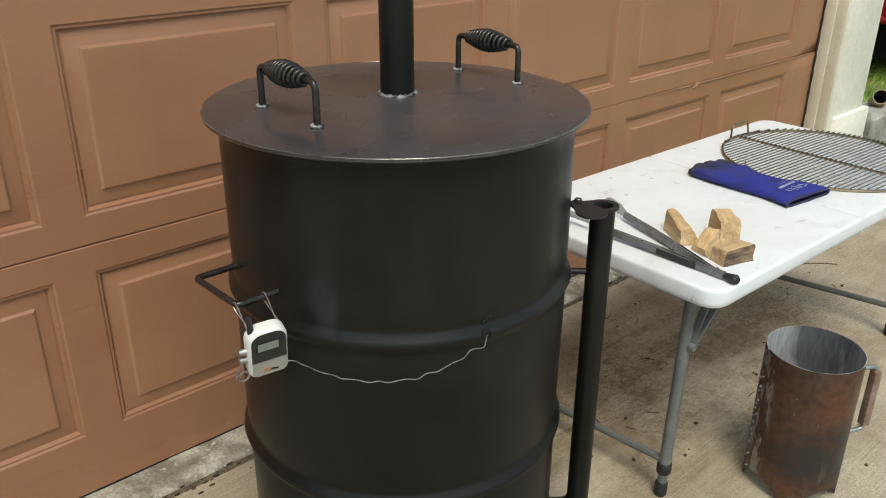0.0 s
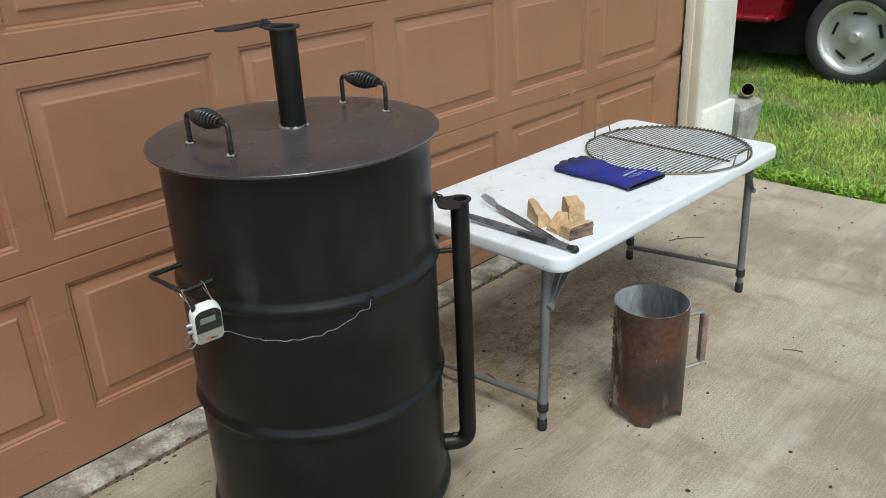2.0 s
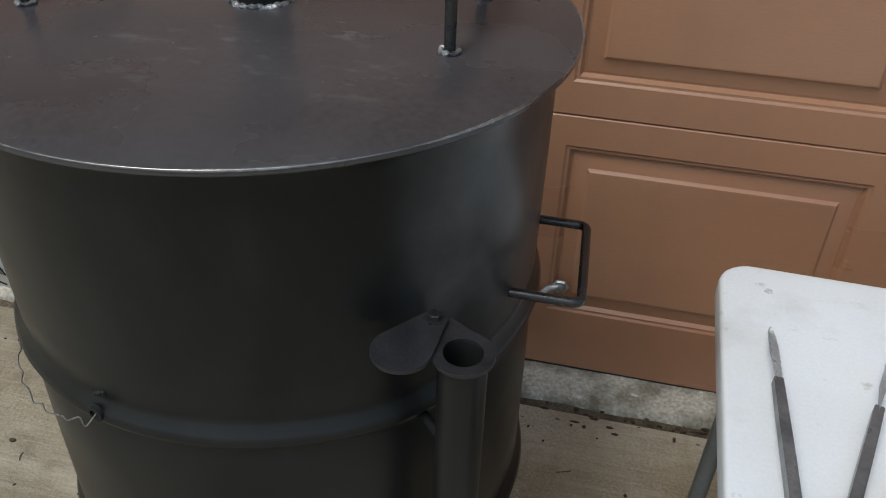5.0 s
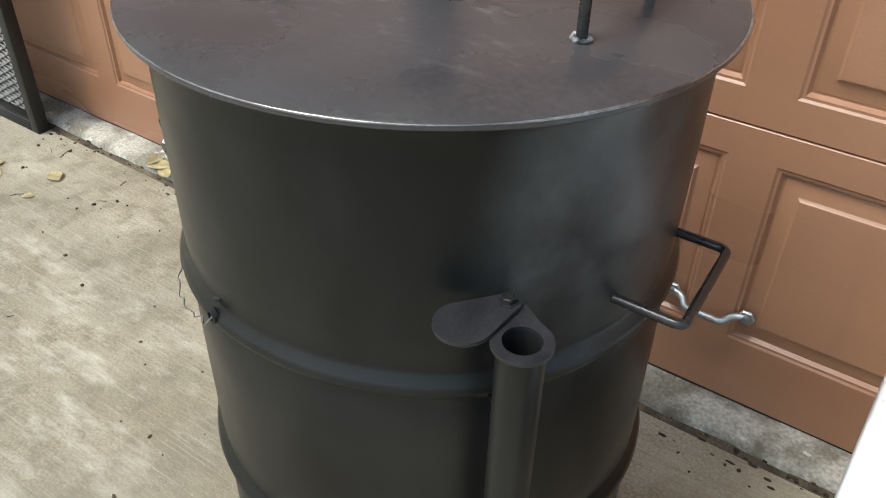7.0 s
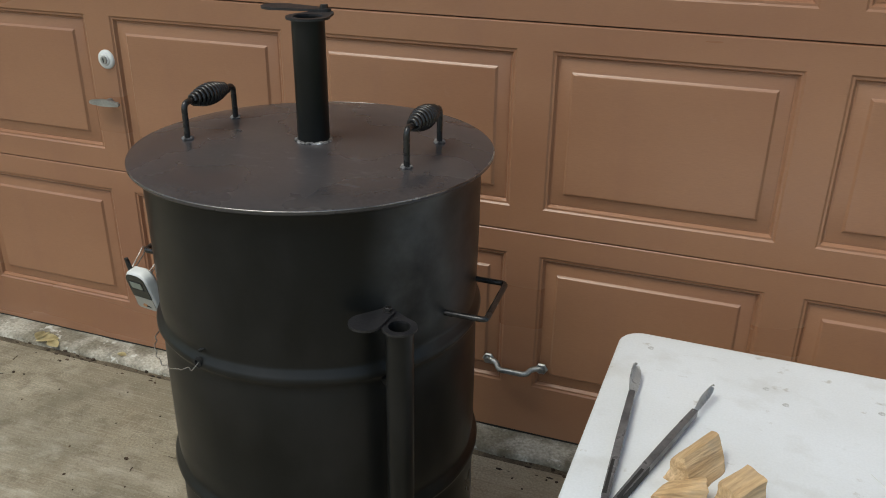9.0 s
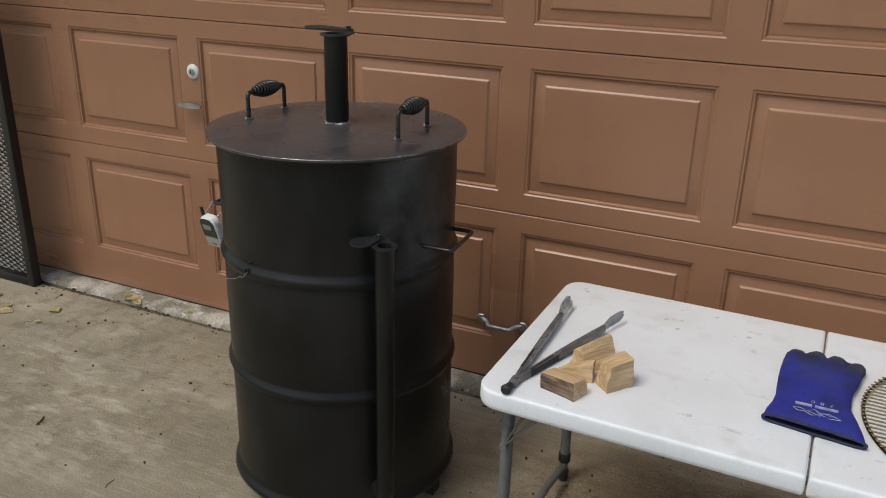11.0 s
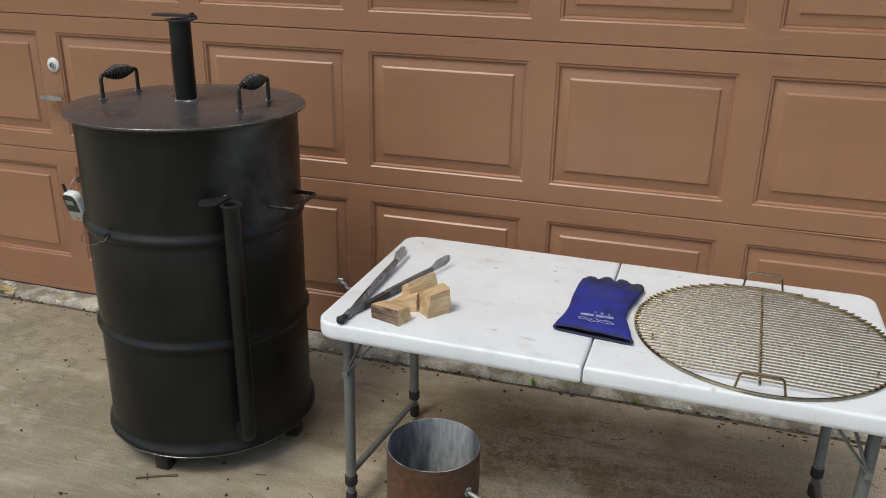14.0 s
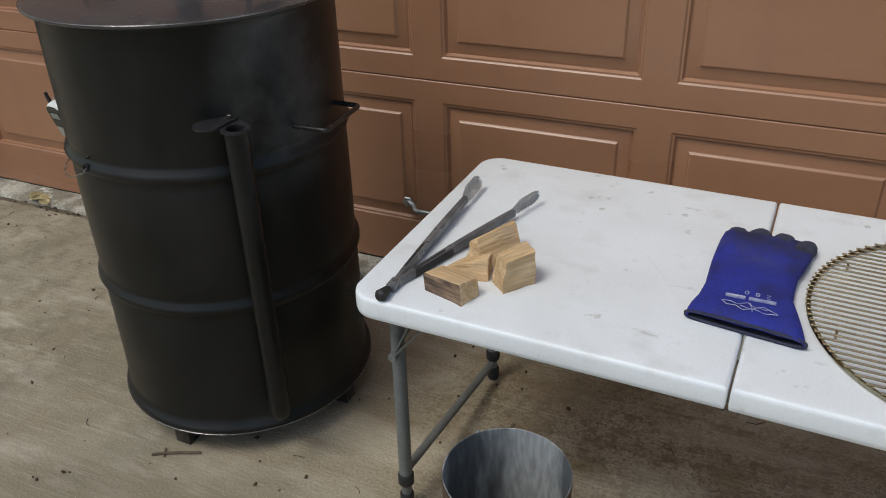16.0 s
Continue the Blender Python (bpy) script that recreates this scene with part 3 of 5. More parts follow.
def damper(r_hole, r_out, arm, flap_len, flap_r):
    """Flange with a hole round the origin, a bolt at distance arm along +x and a swung-open flap towards +y from the bolt."""
    n = 32
    flange = BM()
    outer = []
    for k in range(n):
        a = 2 * math.pi * k / n
        d = r_out + max(0.0, math.cos(a)) ** 7 * (arm + 0.012 - r_out)
        outer.append((d * math.cos(a), d * math.sin(a)))
    rings = []
    for k in range(n):
        a = 2 * math.pi * k / n
        ox, oy = outer[k]
        ix, iy = r_hole * math.cos(a), r_hole * math.sin(a)
        rings.append([flange.verts.new(p) for p in ((ix, iy, 0), (ox, oy, 0), (ox, oy, 0.004), (ix, iy, 0.004))])
    for k in range(n):
        a, b = rings[k], rings[(k + 1) % n]
        for q in range(4):
            flange.faces.new((a[q], b[q], b[(q + 1) % 4], a[(q + 1) % 4]))
    flap = BM()
    out = [(arm + 0.012 * math.cos(a), 0.012 * math.sin(a)) for a in np.linspace(-math.pi, 0, 8)]
    tip = [(arm + flap_r * math.cos(a), flap_len - flap_r + flap_r * math.sin(a)) for a in np.linspace(-0.35, math.pi + 0.35, 18)]
    prism(flap, out + tip, 0.0045, 0.0085)
    bolt = BM()
    lathe(bolt, [(0.0, 0.0155), (0.0055, 0.0155), (0.0065, 0.0145), (0.0065, 0.0095), (0.009, 0.0092), (0.009, 0.0086)], 6, pose(arm, 0, 0))
    return flange, flap, bolt


def drum_smoker():
    drum = thing("drum_smoker", "satin black steel drum smoker standing on four stub feet", "smoker", (CX, CY, 0))
    prof = [(0.0, 0.088), (0.27, 0.088), (0.284, 0.084), (0.289, 0.061), (0.294, 0.0585), (0.2995, 0.062), (0.3005, 0.069), (0.2975, 0.076), (0.2900, 0.082), (R, 0.10)]

    def hoop(z):
        return [(R, z - 0.030), (R - 0.0022, z - 0.021), (R - 0.001, z - 0.015), (R + 0.006, z - 0.007), (R + 0.009, z), (R + 0.006, z + 0.007), (R - 0.001, z + 0.015), (R - 0.0022, z + 0.021), (R, z + 0.030)]
    prof += [(R, 0.22)] + hoop(0.384) + [(R, 0.45), (R, 0.58)] + hoop(0.680) + [(R, 0.74), (R, 0.84), (R, 0.925), (0.2885, 0.945), (0.291, 0.953), (0.2965, 0.955), (0.298, 0.960), (0.296, 0.965), (0.286, 0.966), (0.284, 0.95), (0.284, 0.10)]
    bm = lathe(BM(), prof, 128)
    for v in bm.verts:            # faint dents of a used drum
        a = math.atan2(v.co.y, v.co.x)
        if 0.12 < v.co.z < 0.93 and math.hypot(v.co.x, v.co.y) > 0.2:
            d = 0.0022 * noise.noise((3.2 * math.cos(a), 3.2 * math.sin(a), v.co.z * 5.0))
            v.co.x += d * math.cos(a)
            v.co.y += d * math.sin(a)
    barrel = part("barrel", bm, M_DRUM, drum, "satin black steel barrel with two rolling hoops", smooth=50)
    ring = [(0.3000 * math.cos(a), 0.3000 * math.sin(a), 0.0610) for a in np.linspace(0, 2 * math.pi, 160, endpoint=False)]
    part("worn_chime", tube(BM(), ring, [0.0011 + 0.0006 * math.sin(k * 0.27) for k in range(160)], 8, True), M_EDGE, barrel, "bright worn bottom edge", smooth=80)
    # probe hole
    a = math.atan2(-0.886 - CY, -0.344 - CX)
    bm = BM()
    lathe(bm, [(0.0, 0.001), (0.0055, 0.001), (0.0055, 0.0035), (0.0085, 0.003), (0.009, -0.002)], 14, pose((R + 0.0075) * math.cos(a), (R + 0.0075) * math.sin(a), 0.684, 0, 90, math.degrees(a)))
    part("probe_hole", bm, M_HOLE, barrel)
    bm = BM()
    for k, (da, z, r) in enumerate(((0.0, 0.703, 0.0034), (0.012, 0.705, 0.0036), (0.025, 0.707, 0.0032), (-0.012, 0.701, 0.003))):
        bmesh.ops.create_icosphere(bm, subdivisions=1, radius=r, matrix=pose(R * math.cos(a + da), R * math.sin(a + da), z))
    part("weld", bm, M_DRUM, barrel, "painted weld scar")
    # feet
    bm = box(BM(), (-0.022, -0.02, 0.0), (0.018, 0.02, 0.089), None, 0.002)
    foot = finish("foot", bm, M_IRON)
    for k in range(4):
        part("foot", foot, None, drum, m=pose(0, 0, 0, 0, 0, 90 * k) @ pose(0.264, 0, 0))
    # lid
    bm = lathe(BM(), [(0.0, 0.966), (0.298, 0.966), (0.300, 0.9625), (0.3090, 0.9635), (0.3104, 0.9650), (0.3104, 0.9692), (0.3092, 0.9705), (0.305, 0.9715), (0.28, 0.9757), (0.25, 0.9785), (0.20, 0.9802), (0.10, 0.9812), (0.0, 0.9815)], 128)
    for v in bm.verts:
        v.co.z += 0.0012 * noise.noise((v.co.x * 6, v.co.y * 6, 3.0))
    lid = part("lid", bm, M_LID, drum, "round flat steel lid with scuffs", smooth=30)
    # sky glint along the lid edge, added as a thin bright ring
    ring = [(0.3098 * math.cos(a), 0.3098 * math.sin(a), 0.9697) for a in np.linspace(0, 2 * math.pi, 160, endpoint=False)]
    part("edge_glint", tube(BM(), ring, [0.0012 + 0.0004 * math.sin(k * 0.31) for k in range(160)], 8, True), M_EDGE, lid, "bright ring that paints the glint on the lid edge", smooth=80)
    rod, coil, beads = coil_handle()
    for x in (-0.2065, 0.2025):
        m = pose(x, 0.0, 0.9803)
        part("handle_rod", rod, None, lid, "bent black rod handle", m)
        part("coil_grip", coil, None, lid, "barrel-shaped spring grip", m)
        for y in (-0.074, 0.074):
            part("weld", beads, None, lid, "bare weld bead", m @ pose(0, y, 0))
    # chimney stack
    bm = lathe(BM(), [(0.0245, 0.95), (0.0275, 0.95), (0.0275, 1.186), (0.0245, 1.186)], 40, pose(-0.001, 0.0, 0), True)
    part("chimney_pipe", bm, M_DRUM, lid, "black steel chimney stack")
    bm = BM()
    tube(bm, [(-0.001 + 0.0290 * math.cos(a), 0.0290 * math.sin(a), 0.9815) for a in np.linspace(0, 2 * math.pi, 64, endpoint=False)], [0.0038 + 0.0009 * math.sin(k * 2.1) + 0.0007 * math.sin(k * 0.9) for k in range(64)], 8, True)
    part("weld", bm, M_WELD, lid, "bare weld bead round the stack", smooth=60)
    fl, fp, bo = damper(0.0245, 0.036, 0.058, 0.118, 0.030)
    m = pose(-0.001, 0.0, 1.1855, 0, 0, 90)
    part("stack_flange", fl, M_FLAP, lid, m=m)
    part("damper_flap", fp, M_FLAP, lid, "open teardrop damper flap", m)
    part("bolt", bo, M_IRON, lid, m=m)
    # intake pipe with its elbow
    px, py = -0.017 - CX, -0.838 - CY
    u = Vector((px, py, 0)).normalized()
    c = Vector((px, py, 0))
    path = [c + Vector((0, 0, 0.786)), c + Vector((0, 0, 0.45))] + bend([c + Vector((0, 0, 0.30)), c + Vector((0, 0, 0.128)), u * 0.27 + Vector((0, 0, 0.128))], 0.052, 9)
    bm = BM()
    for rad, line in ((0.0215, path), (0.0172, path[:3])):
        tube(bm, line, rad, 24)
        bm.faces.ensure_lookup_table()
        bm.faces.remove(bm.faces[-2])
    pipe = part("intake_pipe", bm, M_DRUM, drum, "black steel air intake pipe", smooth=50)
    fl, fp, bo = damper(0.0172, 0.027, 0.044, 0.073, 0.026)
    m = pose(px, py, 0.7862, 0, 0, 137)
    part("pipe_flange", fl, M_FLAP, pipe, m=m)
    part("damper_flap", fp, M_FLAP, pipe, "open teardrop damper flap", m @ pose(0, 0, 0) @ Matrix.Translation((0.044, 0, 0)) @ pose(0, 0, 0, 0, 0, 22) @ Matrix.Translation((-0.044, 0, 0)))
    part("bolt", bo, M_IRON, pipe, m=m)
    part("standoff", tube(BM(), [u * 0.284 + Vector((0, 0, 0.664)), u * 0.335 + Vector((0, 0, 0.664))], 0.006, 10), M_DRUM, pipe, "short steel standoff")
    bm = BM()
    tube(bm, [u * 0.293 + Vector((0.012, -0.012, 0.150)), u * 0.293 + Vector((0.012, -0.012, 0.150)) + u * 0.012], 0.0055, 8)
    part("bolt", bm, M_IRON, pipe)
    # side handles
    for s, y0, y1 in ((-1, -0.056, 0.064), (1, -0.084, 0.056)):
        bm = BM()
        z = 0.738 if s < 0 else 0.740
        tube(bm, bend([(s * math.sqrt(R * R - y0 * y0) * 0.985, y0, z), (0.345 if s > 0 else -0.350, y0, z), (0.338 if s > 0 else -0.353, y1, z), (s * math.sqrt(R * R - y1 * y1) * 0.985, y1, z)], 0.010), 0.0052, 10)
        part("side_handle", bm, M_IRON, drum, "black bent-rod carrying handle")


def thermometer():
    """Wireless thermometer that hangs by wire from the side handle."""
    cx, cy, cz = -0.603, -0.694, 0.676
    th = thing("thermometer", "white wireless thermometer hanging by wires from the drum's side handle", "thermometer", (cx, cy, cz))
    th.matrix_basis = pose(cx, cy, cz, 15, -3, -12)
    inv = th.matrix_basis.inverted()
    w, h, d = 0.030, 0.045, 0.013

    def outline(i, hh=h, r=0.014, top=1.0):
        pts = []
        for sx, sz, a0 in ((1, -1, -90), (1, 1, 0), (-1, 1, 90), (-1, -1, 180)):
            rr = r * (1.5 if sz > 0 else 0.8) - i
            cx_, cz_ = sx * (w - i - rr), sz * (hh - i - rr)
            pts += [(cx_ + rr * math.cos(radians(a0 + k * 15)), cz_ + rr * math.sin(radians(a0 + k * 15))) for k in range(7)]
        return pts
    bm = BM()
    ring_fill(bm, [[(x, y, z) for x, z in outline(i)] for i, y in ((0.005, d), (0.0, d - 0.005), (0.0, -d + 0.006), (0.002, -d + 0.002), (0.005, -d))])
    part("case", bm, M_CASE, th, "white rounded plastic case")
    top = [(x, max(z, -0.012)) for x, z in outline(0.004, h)]
    bm = prism(BM(), top, d, d + 0.0012, pose(0, 0, 0, 90))
    low = [(x, min(z, -0.0135)) for x, z in outline(0.004, h)]
    part("lower_panel", prism(BM(), low, d, d + 0.0007, pose(0, 0, 0, 90)), M_SILVER, th, "silver-grey lower front")
    face = part("front_panel", bm, M_SCREEN, th, "dark grey front panel")
    part("display", box(BM(), (-0.017, -d - 0.0022, 0.010), (0.014, -d - 0.001, 0.024)), M_LCD, face, "small grey display")
    part("bezel", box(BM(), (-0.0195, -d - 0.0016, 0.0075), (0.0165, -d - 0.0009, 0.0265)), M_HOLE, face)
    part("mark", prism(BM(), [(-0.010, -0.034), (-0.002, -0.036), (0.005, -0.034), (0.003, -0.029), (-0.004, -0.027), (-0.009, -0.030)], d, d + 0.001, pose(0, 0, 0, 90)), M_ORANGE, th, "orange printed mark")
    part("mark", prism(BM(), [(-0.001, -0.0335), (0.013, -0.0345), (0.012, -0.032), (0.003, -0.0305)], d, d + 0.0014, pose(0, 0, 0, 90)), M_HOLE, th, "dark printed mark")
    part("antenna", tube(BM(), [(-0.021, 0.0, h - 0.01), (-0.022, 0.002, h + 0.020)], [0.005, 0.004], 10), M_RUBBER, th, "black stub antenna")
    for x, rx in ((-0.024, -0.627), (0.020, -0.579)):
        bm = BM()
        top = [inv @ Vector((rx, -0.658 + dy, 0.738 + dz)) for dy, dz in ((-0.009, 0.0), (0.0, 0.008), (0.008, 0.0), (0.0, -0.008))]
        tube(bm, bend([(x, -0.004, 0.034)] + top + [(x + 0.004, 0.006, 0.036)], 0.008, 4), 0.0011, 6)
        part("hanger_wire", bm, M_WIRE, th, "thin steel hanging wire")
    bm = BM()
    tube(bm, bend([(-0.031, 0.0, -0.012), (-0.040, 0.0, -0.02), (-0.048, -0.002, -0.045), (-0.040, -0.004, -0.052), (-0.030, -0.003, -0.048), (-0.027, 0.0, -0.042), (-0.034, 0.002, -0.036), (-0.044, 0.0, -0.043)], 0.008, 4), 0.0016, 6)
    part("loose_lead", bm, M_WIRE, th, "looped spare lead end")
    for z in (0.004, -0.012):
        part("plug", tube(BM(), [(-0.030, 0.0, z), (-0.041, 0.0, z + 0.002)], [0.0055, 0.0042], 10), M_STEEL, th, "steel probe plug")
    # probe lead round the drum
    lead = []
    a0, a1 = math.radians(198), math.atan2(-0.886 - CY, -0.344 - CX) + 2 * math.pi
    ctrl = (0.634, 0.631, 0.630, 0.628, 0.628, 0.628, 0.631, 0.634, 0.642, 0.650, 0.664, 0.686)
    zs = [float(np.interp(k / 2, range(12), ctrl)) for k in range(23)]
    for k, z in enumerate(zs):
        a = a0 + (a1 - a0) * k / (len(zs) - 1)
        r = 0.2965 + 0.010 * math.sin(math.pi * k / (len(zs) - 1)) + 0.003 * math.sin(k * 2.4)
        lead.append(inv @ Vector((CX + r * math.cos(a), CY + r * math.sin(a), z + 0.0015 * math.sin(k * 2.6))))
    lead[-2] = inv @ Vector((CX + 0.306 * math.cos(a1 - 0.03), CY + 0.306 * math.sin(a1 - 0.03), 0.668))
    lead[-1] = inv @ Vector((CX + 0.296 * math.cos(a1), CY + 0.296 * math.sin(a1), 0.684))
    lead = [Vector((0.024, 0.004, -0.043))] + lead
    part("probe_lead", tube(BM(), bend(lead, 0.006, 4), 0.0009, 6), M_WIRE, th, "braided steel probe lead")


drum_smoker()
thermometer()

# ---- folding table ----
TX0, TX1, TY0, TY1, TZ = -0.630, 0.630, -0.312, 0.312, 0.567
SHIFT = Vector((0.016, 0.001, 0.0))
TABLE = (0.8755, -0.641, 0.0)


def folding_table():
    tb = thing("folding_table", "white plastic folding table with grey steel legs", "table", TABLE, -1.2)
    mid = -0.006
    local = pose(*TABLE, 0, 0, -1.2).inverted() @ Matrix.Translation(SHIFT)

    def half(x0, x1, side):
        def loop(i, z):
            r = 0.048
            pts = []
            for sx, sy, a0 in ((1, -1, -90), (1, 1, 0), (-1, 1, 90), (-1, -1, 180)):
                rr = max((r if sx == side else 0.004) - i, 0.001)
                cx = (x1 - i - rr) if sx > 0 else (x0 + i + rr)
                cy = (TY1 - i - rr) if sy > 0 else (TY0 + i + rr)
                pts += [(cx + rr * math.cos(radians(a0 + k * 10)), cy + rr * math.sin(radians(a0 + k * 10)), z) for k in range(10)]
            return pts
        bm = BM()
        # hollow underneath, with a rolled skirt
        ring_fill(bm, [loop(0.022, TZ - 0.016), loop(0.016, TZ - 0.040), loop(0.006, TZ - 0.042), loop(0.0015, TZ - 0.038), loop(0.0, TZ - 0.030), loop(0.0003, TZ - 0.008), loop(0.0012, TZ - 0.0032), loop(0.0035, TZ - 0.0008), loop(0.007, TZ), loop(0.02, TZ)])
        return bm
    part("tabletop_half", half(TX0, mid - 0.0016, -1), M_PLASTIC, tb, "scuffed white plastic top")
    part("tabletop_half", half(mid + 0.0016, TX1, 1), M_PLASTIC, tb, "scuffed white plastic top")
    # moulded marks on the top
    bm = lathe(BM(), [(0.0, 0.0004), (0.0048, 0.0004), (0.006, 0.0002), (0.0062, -0.002)], 14)
    for v in bm.verts:
        v.co.x *= 1.0 + 0.5 * noise.noise(v.co * 300)
    mark = finish("moulding_mark", bm, M_SMUDGE)
    for x, y in ((0.512, -0.444), (0.700, -0.453), (0.545, -0.485), (0.30, -0.375), (1.02, -0.38), (0.78, -0.60)):
        part("moulding_mark", mark, None, tb, m=Matrix.Translation(local @ Vector((x, y, TZ))))
    a, b = (local @ Vector((*p, TZ)) for p in ((0.666, -0.635), (0.743, -0.766)))
    part("scuff_line", tube(BM(), [a, a.lerp(b, 0.3) + Vector((0.004, 0, 0)), b], 0.0009, 5), M_CASE, tb, "pale scuff line")
    tops = {"fl": ((0.274, -0.858), (0.267, -0.851)), "bl": ((0.288, -0.425), (0.283, -0.396)), "fr": ((1.432, -0.886), (1.421, -0.900)), "br": ((1.432, -0.425), (1.434, -0.424))}
    tops = {k: tuple(tuple((local @ Vector((*p, 0)))[:2]) for p in v) for k, v in tops.items()}
    for (tx, ty), (fx, fy) in tops.values():
        a, b = Vector((tx, ty, TZ - 0.018)), Vector((fx, fy, 0.0))

        def on(z):
            return b + (a - b) * (z / a.z)
        leg = part("leg", tube(BM(), [a, on(0.07)], 0.0135, 14), M_LEG, tb)
        part("inner_tube", tube(BM(), [on(0.08), on(0.02)], 0.0108, 12), M_LEG, leg)
        part("collar", tube(BM(), [on(0.092), on(0.089), on(0.066), on(0.063)], [0.0145, 0.0165, 0.0165, 0.0145], 14), M_RUBBER, leg, "black plastic locking collar")
        part("rubber_foot", tube(BM(), [on(0.038), on(0.034), on(0.006), b], [0.0125, 0.0145, 0.0145, 0.012], 14), M_RUBBER, leg, "black rubber foot")
    for f, k in (("fl", "bl"), ("fr", "br")):
        (fa, fb), (ka, kb) = tops[f], tops[k]
        p, q = Vector((*fb, 0.0)), Vector((*kb, 0.0))
        part("crossbar", tube(BM(), [p + Vector((0.001, 0, 0.098)), q + Vector((0.001, 0, 0.052))], 0.0095, 12), M_LEG, tb)
        p, q = Vector((*fa, TZ - 0.024)), Vector((*ka, TZ - 0.024))
        part("top_rail", tube(BM(), [p, q], 0.0125, 12), M_LEG, tb)
    # folding braces
    for f, d in (("fl", 1), ("fr", -1), ("bl", 1), ("br", -1)):
        (tx, ty), (fx, fy) = tops[f]
        s = -0.016 if f[0] == "f" else 0.016
        k = Vector((tx, ty, TZ)).lerp(Vector((fx, fy, 0)), 0.29)
        bm = BM()
        for dy, ex in ((0.0, 0.105), (0.012, 0.060)):
            e = Vector((tx + d * ex, ty + s * 1.6 + dy, TZ - 0.03))
            st = k + Vector((0, s + dy * 0.3, 0))
            dirv = (e - st)
            m = Matrix.Translation((st + e) / 2) @ dirv.to_track_quat("Z", "Y").to_matrix().to_4x4()
            box(bm, (-0.009, -0.0022, -dirv.length / 2), (0.009, 0.0022, dirv.length / 2), m, 0.001, 1)
        lathe(bm, [(0.0, -0.01), (0.008, -0.01), (0.009, -0.008), (0.009, 0.008), (0.008, 0.01), (0.0, 0.01)], 12, Matrix.Translation(k + Vector((0, s, 0))) @ pose(0, 0, 0, 90))
        part("brace", bm, M_LEG, tb, "grey folding brace")


def tongs():
    tg = thing("tongs", "open stainless grill tongs with black grips lying on the table", "tongs", (0.309, -0.897, TZ))
    heads = ((Vector((-0.004, 0.408, 0.011)), 0.0), (Vector((0.130, 0.386, 0.009)), 0.0))
    for k, (tip, _) in enumerate(heads):
        d = tip.normalized()
        rot = Matrix.Translation((0, 0, 0.002)) @ d.to_track_quat("Y", "Z").to_matrix().to_4x4()
        L = tip.length
        bm = BM()
        # U-section arm standing on edge
        prev = None
        for s in np.linspace(0.0, 0.80, 14):
            w = 0.0042 + 0.002 * math.sin(math.pi * s)
            hh = 0.0115 + 0.0025 * math.sin(math.pi * min(1, s * 1.2))
            ring = [bm.verts.new(rot @ Vector(c)) for c in ((-w, s * L, 0), (-w, s * L, hh), (-w + 0.0012, s * L, hh + 0.001), (w - 0.0012, s * L, hh + 0.001), (w, s * L, hh), (w, s * L, 0), (w - 0.001, s * L, 0), (w - 0.001, s * L, hh - 0.001), (-w + 0.001, s * L, hh - 0.001), (-w + 0.001, s * L, 0))]
            if prev:
                for i in range(10):
                    bm.faces.new((prev[i], prev[(i + 1) % 10], ring[(i + 1) % 10], ring[i]))
            prev = ring
        arm = part("arm", bm, M_ARM, tg, "steel arm", smooth=35)
        # scalloped head: a cupped leaf, tipped so that its edges rest on the table
        bm = BM()
        n, rows = 40, []
        flat, rise = ((-0.6, 0.8), (0.0, 1.0))[k]
        for i in range(n + 1):
            s = i / n
            wv = 0.0055 + 0.0085 * min(1.0, s / 0.35) ** 0.8
            wv *= math.sqrt(max(0.02, 1 - max(0.0, (s - 0.72) / 0.28) ** 2))
            row = []
            for u in (-1.0, -0.6, -0.2, 0.2, 0.6, 1.0):
                e = wv * u * (1 + (0.10 * math.sin(i * math.pi * 0.5) if abs(u) == 1.0 and s > 0.3 else 0.0))
                cup = 0.006 * (u * u - 1) * min(1.0, s * 2)
                row.append(bm.verts.new(rot @ Vector((flat * e + rise * cup, (0.77 + 0.235 * s) * L, 0.0065 + 0.006 * min(1.0, s / 0.35) + rise * e - flat * cup))))
            rows.append(row)
        for a, b in zip(rows, rows[1:]):
            for i in range(5):
                bm.faces.new((a[i], a[i + 1], b[i + 1], b[i]))
        bmesh.ops.solidify(bm, geom=bm.faces[:], thickness=0.0012)
        part("head", bm, M_STAINLESS, arm, "scalloped steel tong head", smooth=50)
        bm = BM()
        prev = None
        for s, e in ((0.12, 0.7), (0.13, 1.0), (0.30, 1.05), (0.50, 1.0), (0.54, 0.8), (0.55, 0.5)):
            w, hh = 0.0058 * e, 0.0142 * min(e, 1.05)
            x0 = -w if k == 0 else -0.002
            x1 = 0.002 if k == 0 else w
            ring = [bm.verts.new(rot @ Vector(c)) for c in ((x0, s * L, -0.001), (x0, s * L, hh * 0.85), (x0 * 0.6, s * L, hh), (x1 * 0.6, s * L, hh), (x1, s * L, hh * 0.85), (x1, s * L, -0.001))]
            if prev:
                for i in range(6):
                    bm.faces.new((prev[i], prev[(i + 1) % 6], ring[(i + 1) % 6], ring[i]))
            else:
                bm.faces.new(ring)
            prev = ring
        bm.faces.new(prev)
        part("grip", bm, M_RUBBER, arm, "black grip")
    bm = BM()
    lathe(bm, [(0.0, 0.017), (0.0045, 0.017), (0.0045, 0.004)], 10, pose(0, 0.006, 0.002))
    box(bm, (-0.0075, -0.012, 0.002), (0.0085, 0.016, 0.0155), None, 0.002)
    part("pivot", bm, M_ARM, tg, "steel pivot")
